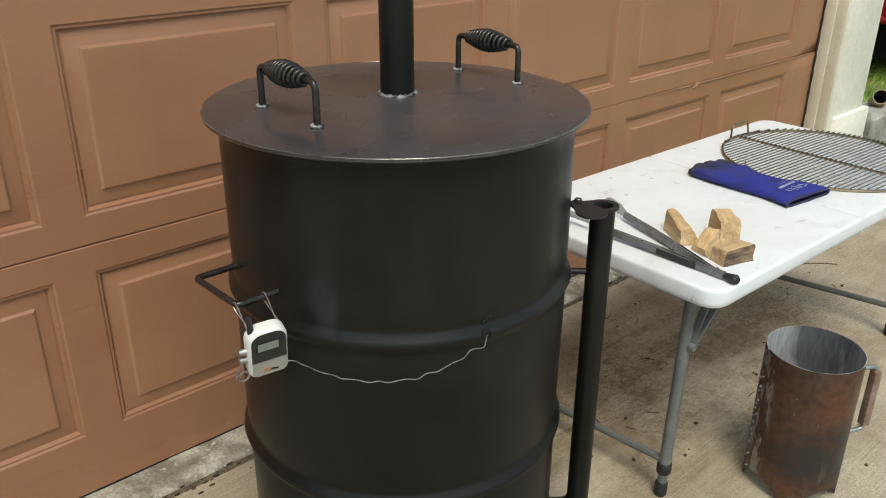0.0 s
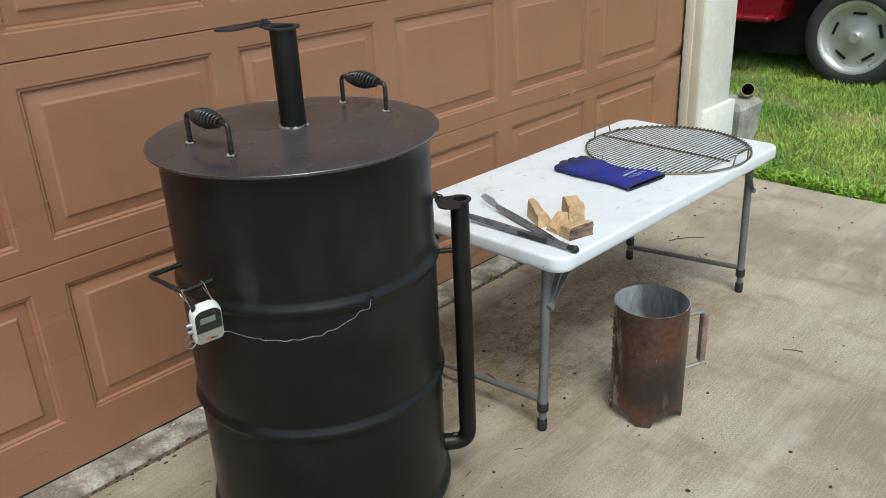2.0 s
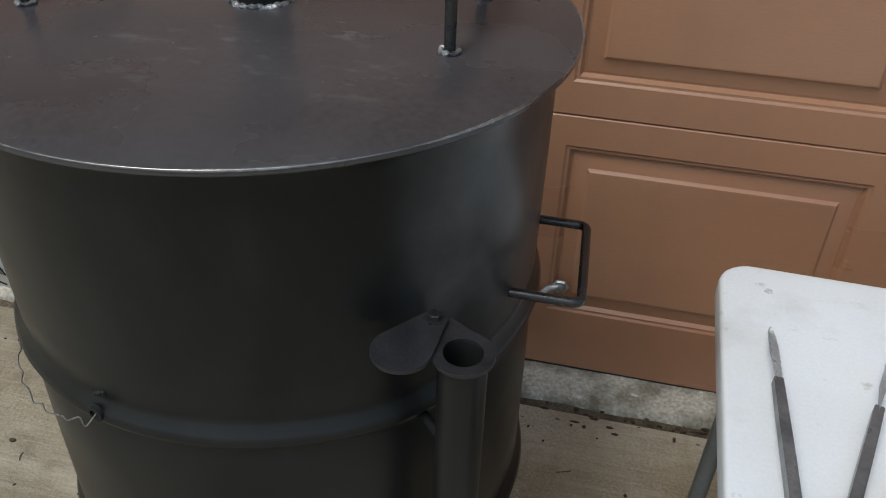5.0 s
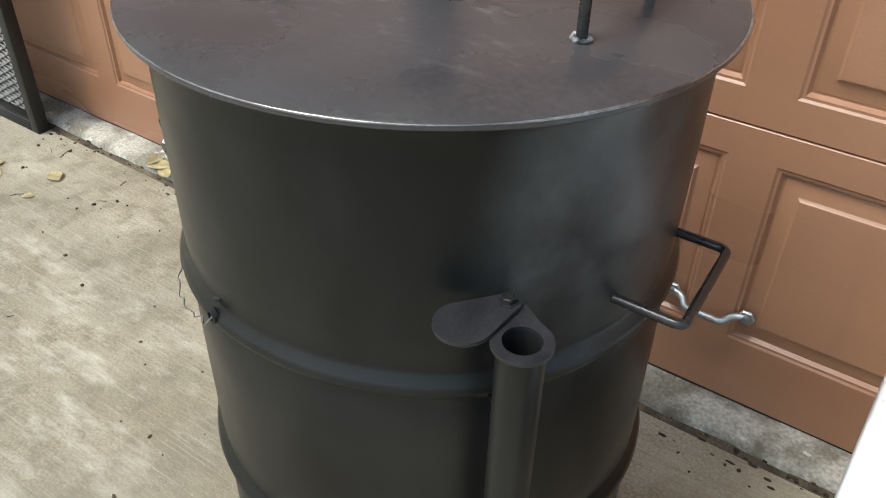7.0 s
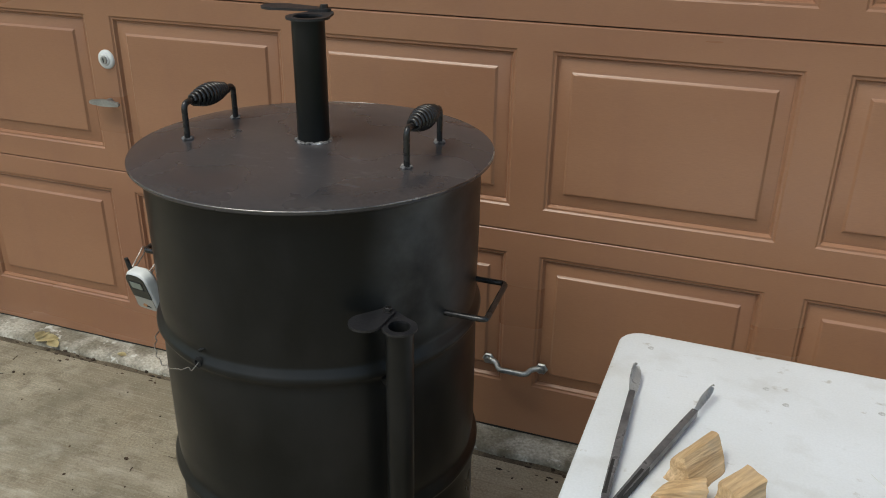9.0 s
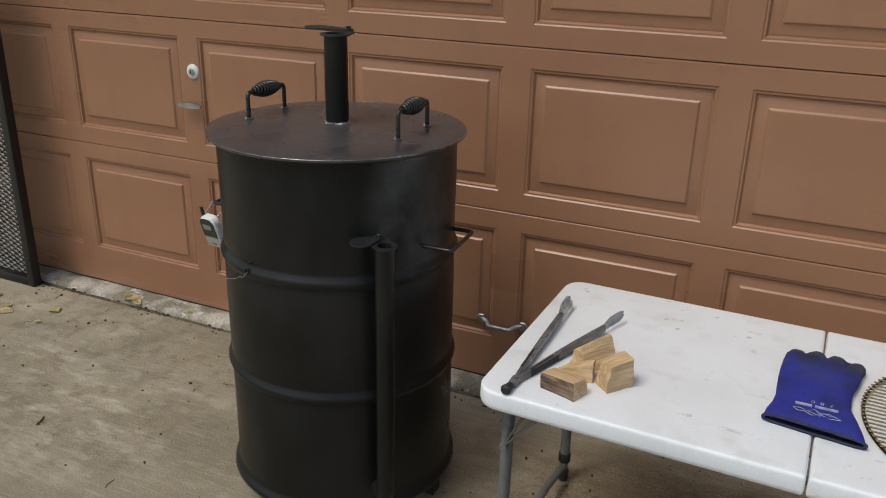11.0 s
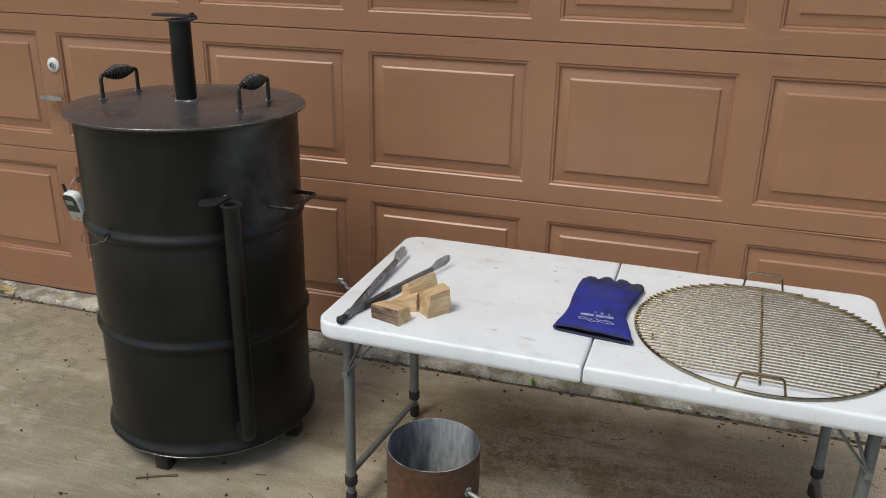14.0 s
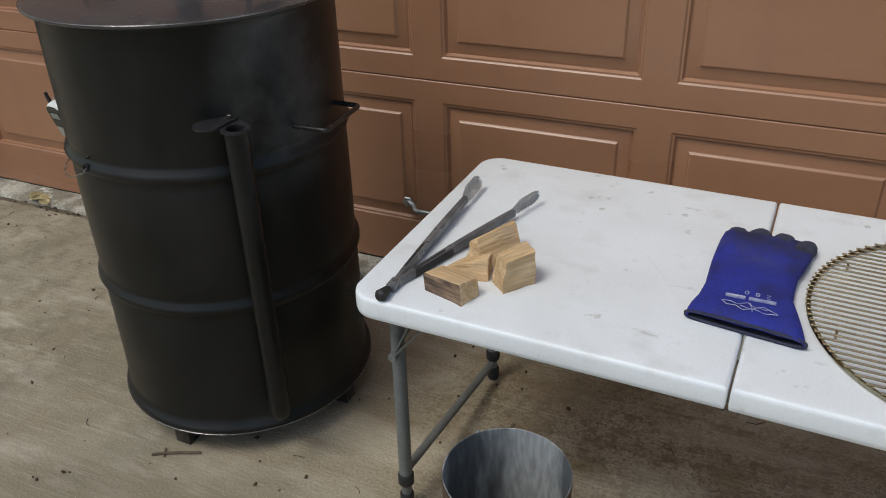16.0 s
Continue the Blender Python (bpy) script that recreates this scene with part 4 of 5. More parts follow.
    part("pull_cap", tube(BM(), [(0.0, -0.012, 0.010), (-0.001, -0.018, 0.010), (-0.002, -0.026, 0.010), (-0.003, -0.038, 0.010), (-0.004, -0.044, 0.010)], [0.004, 0.0075, 0.0085, 0.0110, 0.007], 12), M_RUBBER, tg, "black plastic pull cap")


def wood_chunk(name_label, base, top, grain, dark=None, seed=1):
    """A split chunk: base and top outlines with the same corner count; grain: its fibres' heading; dark: index of the bark-covered side."""
    cx, cy = sum(p[0] for p in base) / len(base), sum(p[1] for p in base) / len(base)
    turn = Matrix.Rotation(-radians(grain), 3, 'Z')
    bm = BM()
    n = len(base)
    lv = 8
    rows = []
    for j in range(lv + 1):
        t = j / lv
        row = []
        for k in range(n):
            for s in range(8):
                u = s / 8
                k2 = (k + 1) % n
                b = Vector((*base[k], 0)).lerp(Vector((*base[k2], 0)), u)
                tp = Vector((*top[k][:2], top[k][2])).lerp(Vector((*top[k2][:2], top[k2][2])), u)
                p = b.lerp(tp, t)
                p = turn @ (p - Vector((cx, cy, 0)))
                w = noise.noise((p.x * 30 + seed, p.y * 40, p.z * 34)) * 0.0040 + noise.noise((p.x * 25 + seed, p.y * 240, p.z * 200)) * 0.0013
                p += Vector((w, -w, 0.5 * w if 0 < t < 1 else (0 if t == 0 else w)))
                row.append(bm.verts.new((p.x, p.y, max(p.z, 0.0))))
        rows.append(row)
    m = n * 8
    for a, b in zip(rows, rows[1:]):
        for k in range(m):
            f = bm.faces.new((a[k], a[(k + 1) % m], b[(k + 1) % m], b[k]))
            if dark is not None and k // 8 == dark:
                f.material_index = 1
    bm.faces.new(rows[0][::-1])
    c = bm.verts.new((sum(v.co.x for v in rows[-1]) / m, sum(v.co.y for v in rows[-1]) / m, sum(v.co.z for v in rows[-1]) / m + 0.001))
    for k in range(m):
        bm.faces.new((rows[-1][k], rows[-1][(k + 1) % m], c))
    bmesh.ops.smooth_vert(bm, verts=[v for r in rows[1:] for v in r], factor=0.22, use_axis_x=True, use_axis_y=True, use_axis_z=True)
    ob = part("wood_chunk", bm, [M_OAK, M_BARK], None, m=pose(cx + 0.024, cy - 0.003, TZ, 0, 0, grain), smooth=32)
    return tagged(ob, name_label, "firewood", group="wood chunks on the table")


def wood():
    wood_chunk("split hardwood chunk with dark bark end, lying on the table", [(0.336, -0.876), (0.412, -0.899), (0.426, -0.856), (0.350, -0.832)],
               [(0.334, -0.878, 0.036), (0.410, -0.900, 0.040), (0.424, -0.856, 0.034), (0.350, -0.834, 0.030)], -14, dark=0, seed=1)
    wood_chunk("thin split wedge of pale hardwood lying on the table", [(0.352, -0.828), (0.424, -0.812), (0.418, -0.770), (0.366, -0.778)],
               [(0.348, -0.824, 0.018), (0.424, -0.808, 0.040), (0.420, -0.778, 0.038), (0.368, -0.784, 0.020)], 12, seed=2)
    wood_chunk("blocky split hardwood chunk leaning beside the tongs", [(0.360, -0.754), (0.407, -0.780), (0.450, -0.704), (0.412, -0.676)],
               [(0.364, -0.750, 0.033), (0.385, -0.758, 0.047), (0.430, -0.684, 0.052), (0.416, -0.674, 0.047)], 58, seed=3)
    wood_chunk("squared hardwood chunk with a grey weathered face", [(0.431, -0.808), (0.461, -0.840), (0.502, -0.790), (0.470, -0.752)],
               [(0.434, -0.802, 0.052), (0.463, -0.834, 0.055), (0.501, -0.786, 0.061), (0.472, -0.754, 0.060)], 52, seed=4)


def glove():
    # suede glove, drawn a little larger and scaled down
    gl = thing("work_glove", "blue suede welding glove with sooty fingers lying flat on the table", "glove", (0.862, -0.659, TZ), 0)
    gl.scale = (0.88, 0.94, 0.82)
    # half-widths (left, right) and thickness along the length, from the cuff to the knuckles
    sec = [(-0.163, -0.098, 0.102, 0.022), (-0.155, -0.098, 0.101, 0.027), (-0.135, -0.095, 0.096, 0.030), (-0.10, -0.086, 0.085, 0.030), (-0.06, -0.081, 0.074, 0.028), (-0.02, -0.082, 0.074, 0.029), (0.02, -0.082, 0.077, 0.031), (0.06, -0.081, 0.088, 0.033), (0.10, -0.078, 0.096, 0.034), (0.13, -0.073, 0.096, 0.033), (0.150, -0.066, 0.086, 0.028), (0.160, -0.052, 0.066, 0.018)]
    bm = BM()
    prev, n = None, 36
    for y, a, b, h in sec:
        ring = []
        for k in range(n):
            t = 2 * math.pi * k / n
            cx, hw = (a + b) / 2, (b - a) / 2
            x = cx + hw * math.copysign(abs(math.cos(t)) ** 0.75, math.cos(t))
            yy = y - 0.012 * (x / 0.1) * (1 if y < -0.12 else 0.2)
            lump = 0.0110 * noise.noise((x * 22, yy * 22, 1.0)) + 0.0045 * noise.noise((x * 48 + yy * 20, yy * 60, 5.0))
            z = h / 2 + (h / 2) * math.copysign(abs(math.sin(t)) ** 0.6, math.sin(t)) + (lump if math.sin(t) > 0 else 0)
            ring.append(bm.verts.new((x, yy, max(z, 0.0))))
        if prev:
            for k in range(n):
                bm.faces.new((prev[k], prev[(k + 1) % n], ring[(k + 1) % n], ring[k]))
        else:
            first = ring
        prev = ring
    bm.faces.new(prev)
    inner = [bm.verts.new((v.co.x * 0.90, v.co.y + 0.06, 0.004 + v.co.z * 0.6)) for v in first]
    lip = [bm.verts.new((v.co.x * 0.97, v.co.y - 0.002, 0.002 + v.co.z * 0.88)) for v in first]
    for k in range(n):
        j = (k + 1) % n
        bm.faces.new((first[j], first[k], lip[k], lip[j]))
        bm.faces.new((lip[j], lip[k], inner[k], inner[j])).material_index = 1
    bm.faces.new(inner[::-1]).material_index = 1
    part("palm", bm, [M_GLOVE, M_CUFF], gl, "blue suede back with soot stains", smooth=70)
    # curled finger ends and thumb
    for k, (x, y, r, l, ang) in enumerate(((-0.048, 0.146, 0.0225, 0.024, 10), (-0.004, 0.156, 0.0235, 0.025, 2), (0.040, 0.150, 0.0225, 0.025, -8), (0.080, 0.128, 0.022, 0.036, -22))):
        bm = BM()
        bmesh.ops.create_uvsphere(bm, u_segments=18, v_segments=12, radius=1.0)
        for v in bm.verts:
            w = 1 + 0.12 * noise.noise(v.co * 2.2 + Vector((k, 0, 0)))
            v.co = Vector((v.co.x * r * w, v.co.y * l * w, max(0.0, 0.014 + v.co.z * 0.017 * w)))
        part("finger", bm, M_SOOT, gl, "curled sooty finger end", pose(x, y, 0, 0, 0, ang), 80)
    pts = [(x, y - 0.012 * (x / 0.1) - 0.163 + 0.002, z) for x, y, z in [(0.002 + 0.101 * math.copysign(abs(math.cos(t)) ** 0.75, math.cos(t)), 0.0, max(0.003, 0.011 + 0.0105 * math.copysign(abs(math.sin(t)) ** 0.6, math.sin(t)))) for t in np.linspace(0, 2 * math.pi, 48, endpoint=False)]]
    part("cuff_edge", tube(BM(), pts, 0.0034, 6, True), M_CUFF, gl, "dark lined cuff edge", smooth=60)
    # print: number, a bar for the name, and a line drawing
    cu = bpy.data.curves.new("number", "FONT")
    cu.body, cu.size, cu.align_x, cu.space_character = "280", 0.017, "CENTER", 2.2
    tmp = bpy.data.objects.new("number_text", cu)
    scene.collection.objects.link(tmp)
    me = bpy.data.meshes.new_from_object(tmp.evaluated_get(bpy.context.evaluated_depsgraph_get()))
    bpy.data.objects.remove(tmp)
    me.materials.clear()
    me.materials.append(M_PRINT)
    part("number", me, None, gl, "pale printed number", pose(0.014, -0.078, 0.0345, 0, 0, 176))
    bm = BM()
    for x0, x1 in ((-0.040, -0.006), (0.0, 0.046)):
        box(bm, (x0, -0.101, 0.031), (x1, -0.0945, 0.0345))
    part("print_bar", bm, M_PRINT, gl, "pale printed bar")
    bm = BM()
    for ln in ([(-0.044, -0.108), (-0.034, -0.118), (-0.020, -0.116), (-0.006, -0.126), (0.012, -0.118), (0.030, -0.126), (0.052, -0.122)], [(-0.044, -0.108), (-0.030, -0.106), (-0.016, -0.112), (0.0, -0.102), (0.010, -0.112), (0.028, -0.108), (0.050, -0.120)], [(-0.012, -0.114), (0.006, -0.120), (0.020, -0.112), (0.034, -0.116)], [(0.004, -0.103), (0.010, -0.126)]):
        tube(bm, [(x, y - 0.010, 0.0335) for x, y in ln], 0.0008, 5)
    part("print_lines", bm, M_PRINT, gl, "pale printed line drawing")


def grate():
    gx, gy, gr = 1.226, -0.679, 0.277
    g = thing("cooking_grate", "round brassy wire cooking grate lying on the table", "grill grate", (gx, gy, TZ), -3)
    z = 0.0042
    ring = [(gr * math.cos(a), gr * math.sin(a), z) for a in np.linspace(0, 2 * math.pi, 96, endpoint=False)]
    part("ring", tube(BM(), ring, 0.004, 8, True), M_CHROME, g, "outer wire ring")
    zb = z + 0.004 + 0.0018
    unit = finish("bar", tube(BM(), [(-1, 0, 0), (1, 0, 0)], 1.0, 10), M_CHROME, 60)
    n = 35
    for k in range(n):
        y = -0.228 + k * (0.228 + 0.262) / (n - 1)
        half = math.sqrt(gr * gr - y * y) + 0.0055
        part("bar", unit, None, g, m=Matrix.Translation((0, y, zb)) @ Matrix.Diagonal((half, 0.0019, 0.0019, 1)))
    for x, y0, y1 in ((0.0, -0.236, 0.279),):
        part("spine", tube(BM(), [(x, y0, z - 0.0005), (x, y1, z - 0.0005)], 0.0032, 8), M_CHROME, g, "cross wire under the bars")
    for s in (-1, 1):
        y = s * 0.272
        bm = tube(BM(), bend([(-0.048, y, z), (-0.040, y + 0.004 * s, 0.046), (0.040, y + 0.004 * s, 0.046), (0.048, y, z)], 0.010), 0.0028, 8)
        part("handle", bm, M_CHROME, g, "bent wire handle")
    for a in (205, 335, 25, 155):
        bm = tube(BM(), [(0.252 * math.cos(radians(a)), 0.252 * math.sin(radians(a)), 0.001), (0.252 * math.cos(radians(a)), 0.252 * math.sin(radians(a)), 0.013)], 0.0022, 8)
        part("stub", bm, M_CHROME, g, "short wire stub")


def chimney_starter():
    cx, cy = 0.561, -1.020
    c = thing("charcoal_chimney", "rusty heat-scaled steel charcoal chimney standing on the concrete", "charcoal starter", (cx, cy, 0))
    r, H, n = 0.1035, 0.355, 96
    bm = BM()
    cols = []
    for k in range(n):
        a = 2 * math.pi * k / n
        dev = (math.degrees(a) - 25 + 45) % 90 - 45          # distance from the nearest foot
        z0 = 0.0 if abs(dev) < 13 else 0.042 * math.sqrt(max(0.0, 1 - ((abs(dev) - 45) / 32) ** 2))
        w = 1 + 0.006 * noise.noise((math.cos(a) * 2, math.sin(a) * 2, 0))
        col = []
        for rr, inner in ((r, 0), (r - 0.0022, 1)):
            zs = [z0 + (H - z0) * t for t in (0, 0.15, 0.4, 0.7, 0.97, 1.0)]
            col.append([bm.verts.new((rr * w * math.cos(a), rr * w * math.sin(a), z)) for z in zs])
        cols.append(col)
    for k in range(n):
        (o1, i1), (o2, i2) = cols[k], cols[(k + 1) % n]
        for j in range(5):
            bm.faces.new((o1[j], o2[j], o2[j + 1], o1[j + 1]))
            f = bm.faces.new((i2[j], i1[j], i1[j + 1], i2[j + 1]))
            f.material_index = 1
        f = bm.faces.new((o1[5], o2[5], i2[5], i1[5]))
        f.material_index = 1
        bm.faces.new((o2[0], o1[0], i1[0], i2[0]))
    part("body", bm, [M_SCALE, M_ASH], c, "rusty steel cylinder with arched feet", smooth=50)
    # crusty weld seam
    bm = BM()
    for k in range(46):
        a = radians(132 + 6 * math.sin(k * 1.3))
        z = 0.03 + k * 0.0072
        bmesh.ops.create_icosphere(bm, subdivisions=1, radius=0.0028 + 0.0016 * math.sin(k * 2.7), matrix=pose((r + 0.0005) * math.cos(a), (r + 0.0005) * math.sin(a), z))
    part("weld_seam", bm, M_ASH, c, "crusty grey weld seam", smooth=80)
    d = Vector((math.cos(radians(-26)), math.sin(radians(-26)), 0))
    zt, zb, ro = 0.283, 0.106, 0.184
    up = Vector((0, 0, 1))
    h = part("handle", tube(BM(), bend([d * (r - 0.001) + up * zt, d * ro + up * (zt - 0.004), d * ro + up * zb, d * (r - 0.001) + up * (zb - 0.004)], 0.014), 0.0055, 12), M_STEEL, c, "bright bent steel handle rod")
    m = Matrix.Translation(d * ro) @ pose(0, 0, 0, 0, 0, -26)
    part("grip", box(BM(), (-0.010, -0.010, zb + 0.012), (0.010, 0.010, zt - 0.014), m, 0.003), M_GRIP, h, "worn square metal grip")
    for z in (zt, zb - 0.004):
        bm = BM()
        for k in range(8):
            a = k * 0.785
            bmesh.ops.create_icosphere(bm, subdivisions=1, radius=0.0045, matrix=Matrix.Translation(d * (r + 0.001) + up * (z + 0.007 * math.sin(a)) + d.cross(up) * 0.007 * math.cos(a)))
        part("weld", bm, M_WELD, h, "bare weld bead", smooth=80)


folding_table()
tongs()
wood()
glove()
grate()
chimney_starter()

# ---- beside the door ----


def mesh_gate():
    """Steel-framed mesh ramp gate that leans on the door's left end."""
    g = thing("mesh_gate", "black steel gate of expanded metal mesh leaning against the garage door", "gate", (-2.02, -0.150, 0))
    g.matrix_basis = pose(-2.040, -0.135, 0.0, -0.4)
    W, H, t = 1.25, 1.310, 0.036
    for name, lo, hi in (("stile", (-t, -0.019, 0), (0, 0.019, H)), ("stile", (-W, -0.019, 0), (-W + t, 0.019, H)), ("rail", (-W + t, -0.019, 0.001), (-t, 0.019, t)), ("rail", (-W + t, -0.019, H - t), (-t, 0.019, H - 0.001)), ("rail", (-0.575, -0.017, t), (-0.545, 0.017, H - t))):
        part(name, box(BM(), lo, hi, None, 0.003), M_GATE, g, "black square steel tube")
    bm = BM()
    dx, dz = 0.042, 0.0225
    nz, nx = int((H - t) / dz), int((W - t) / (dx / 2))
    for j in range(nz + 1):
        pts = [(-t * 0.5 - i * dx / 2, 0.021 + 0.0015 * (i % 2), t * 0.6 + j * dz + (dz / 2 if i % 2 else 0.0)) for i in range(nx)]
        pr = []
        for x, y, z in pts:
            pr.append([bm.verts.new(c) for c in ((x, y - 0.004, z - 0.0030), (x, y + 0.003, z + 0.0032), (x, y + 0.003, z - 0.0012))])
        for a, b in zip(pr, pr[1:]):
            for k in range(3):
                bm.faces.new((a[k], b[k], b[(k + 1) % 3], a[(k + 1) % 3]))
        pr = []
        for i, (x, y, z) in enumerate(pts):
            zz = t * 0.6 + j * dz + (-dz / 2 if i % 2 else 0.0)
            pr.append([bm.verts.new(c) for c in ((x, y - 0.004, zz - 0.0030), (x, y + 0.003, zz + 0.0032), (x, y + 0.003, zz - 0.0012))])
        for a, b in zip(pr, pr[1:]):
            for k in range(3):
                bm.faces.new((a[k], b[k], b[(k + 1) % 3], a[(k + 1) % 3]))
    me = finish("mesh_sheet", bm, M_MESH, 0)
    part("mesh_sheet", me, None, g, "diamond expanded metal sheet")
    pole = thing("steel_pole", "thin dark steel pole leaning behind the mesh gate", "pole", (-2.44, -0.035, 0.012))
    part("shaft", tube(BM(), [(0, 0, 0), (0.05, -0.004, 0.55), (0.105, 0.0, 1.14)], 0.010, 10), M_GATE, pole)
    part("cap", tube(BM(), [(0.1045, 0.0, 1.135), (0.1055, 0.0, 1.155)], 0.0115, 10), M_RUBBER, pole)


def wheel(parent, at):
    w = part("wheel", tube(BM(), [(0.09, 0, 0), (0.20, 0, 0)], 0.12, 20), M_UNDER, parent, "wheel with slotted silver rim", Matrix.Translation(at))
    turn = pose(0, 0, 0, 0, 90, 0)
    tyre = [(0.232, 0.015), (0.238, 0.0), (0.252, -0.006), (0.285, -0.004), (0.315, 0.008), (0.328, 0.028), (0.333, 0.06), (0.333, 0.16), (0.328, 0.19), (0.30, 0.215), (0.25, 0.215), (0.232, 0.20)]
    part("tyre", lathe(BM(), tyre, 64, turn, True), M_TYRE, w, "grey-black tyre")
    rim = [(1.18 * a, b) for a, b in [(0.0, -0.008), (0.026, -0.008), (0.032, 0.0), (0.034, 0.030), (0.045, 0.036), (0.10, 0.048), (0.145, 0.055), (0.165, 0.046), (0.176, 0.020), (0.186, 0.010), (0.200, 0.002), (0.208, 0.004), (0.205, 0.02), (0.19, 0.06)]]
    part("rim", lathe(BM(), rim, 64, turn), M_WHEEL, w, "silver steel rim")
    for k in range(5):
        bm = BM()
        a = radians(18 + 72 * k)
        m = pose(0.047, 0, 0) @ pose(0, 0, 0, math.degrees(a)) @ Matrix.Translation((0, 0.150, 0)) @ pose(0, 0, 0, 0, 0, -6)
        box(bm, (-0.003, -0.008, -0.042), (0.012, 0.008, 0.042), m, 0.003)
        part("slot", bm, M_HOLE, w, "dark wheel slot")


def truck():
    x = 5.1
    tr = thing("pickup_truck", "dark red pickup truck parked on the grass", "truck", (x, -0.022, -0.05))
    tr.scale = (1.1, 1.1, 1.1)
    # side outline (y, z), open at the wheels
    arch = lambda cy, r: [(cy + r * math.cos(a), 0.36 + r * math.sin(a)) for a in np.linspace(0.09, math.pi - 0.09, 14)]  # noqa: E731
    outline = [(2.9, 0.40)] + arch(2.45, 0.42)[::1] + arch(0.0, 0.52) + [(-0.9, 0.42), (-0.95, 0.95), (2.95, 0.98), (3.0, 0.6)]
    bm = BM()
    m = Matrix(((0, 0, 1, 0), (1, 0, 0, 0), (0, 1, 0, 0), (0, 0, 0, 1)))
    prism(bm, outline, 0.0, 1.75, m)
    part("body", bm, M_RED, tr, "dark red lower body side")
    part("step", box(BM(), (-0.10, 0.54, 0.405), (0.05, 2.0, 0.445), None, 0.018, 3), M_RED, tr, "dark red side step")
    part("cab", box(BM(), (0.1, 0.5, 0.97), (1.65, 2.2, 1.6), None, 0.12, 3), M_RED, tr, "dark red cab")
    part("window", box(BM(), (0.085, 0.75, 1.08), (0.12, 1.9, 1.48), None, 0.01), M_SCREEN, tr, "dark side window")
    # near-black block reaches low, standing in for the shade under the truck
    part("underbody", box(BM(), (0.24, -0.85, 0.14), (1.5, 2.85, 0.9)), M_UNDER, tr, "black underbody and wheel wells, reaching low to stand in for shade")
    for y in (0.0, 2.45):
        wheel(tr, (0.0, y, 0.333))
        wheel(tr, (1.53, y, 0.333))


def block_and_pipe():
    b = thing("cement_block", "grey tapered cement block beside the wall on the grass", "block", (3.27, 0.02, -0.03))
    bm = BM()
    ring_fill(bm, [[(-0.13, -0.11, 0), (0.10, -0.11, 0), (0.10, 0.11, 0), (-0.13, 0.11, 0)], [(-0.15, -0.12, 0.24), (0.15, -0.12, 0.24), (0.15, 0.12, 0.24), (-0.15, 0.12, 0.24)], [(-0.13, -0.10, 0.275), (0.13, -0.10, 0.265), (0.13, 0.10, 0.265), (-0.13, 0.10, 0.275)]])
    part("block_body", bm, M_BLOCK, b, smooth=20)
    p = thing("plastic_pipe", "short tan plastic pipe resting on the cement block", "pipe", (3.405, 0.00, 0.210))
    m = pose(0, 0, 0.030, 62, 0, -62)
    bm = lathe(BM(), [(0.0342, -0.10), (0.038, -0.10), (0.038, 0.12), (0.0342, 0.12)], 28, m, True)
    part("pipe_wall", bm, M_PVC, p)
    part("pipe_inside", lathe(BM(), [(0.0, 0.02), (0.0343, 0.02), (0.0338, 0.119)], 24, m), M_HOLE, p)


def blades(name, spots, material, label, category, hmin, hmax, wid, seed, lean=0.5, per=1):
    rs = np.random.RandomState(seed)
    n = len(spots)
    h = rs.uniform(hmin, hmax, n)
    a = rs.uniform(0, 2 * np.pi, n)
    l = rs.uniform(0.15, 1.0, n) * lean
    b = rs.uniform(0, 2 * np.pi, n)
    w = wid * rs.uniform(0.6, 1.3, n)
    base = np.asarray(spots, float)
    ux, uy = np.cos(a) * w / 2, np.sin(a) * w / 2
    lx, ly = np.cos(b) * l * h, np.sin(b) * l * h
    z = base[:, 2]
    V = np.empty((n, 5, 3))
    V[:, 0] = np.c_[base[:, 0] - ux, base[:, 1] - uy, z]
    V[:, 1] = np.c_[base[:, 0] + ux, base[:, 1] + uy, z]
    V[:, 2] = np.c_[base[:, 0] + ux * 0.8 + lx * 0.35, base[:, 1] + uy * 0.8 + ly * 0.35, z + h * 0.55]
    V[:, 3] = np.c_[base[:, 0] - ux * 0.8 + lx * 0.35, base[:, 1] - uy * 0.8 + ly * 0.35, z + h * 0.55]
    V[:, 4] = np.c_[base[:, 0] + lx, base[:, 1] + ly, z + h * (1 - 0.25 * l)]
    i = np.arange(n)[:, None] * 5
    faces = np.r_[np.c_[i, i + 1, i + 2], np.c_[i, i + 2, i + 3], np.c_[i + 3, i + 2, i + 4]]
    me = bpy.data.meshes.new(name)
    me.from_pydata(V.reshape(-1, 3), [], faces.tolist())
    me.materials.append(material)
    return tagged(new(name, me), label, category, kind="stuff")


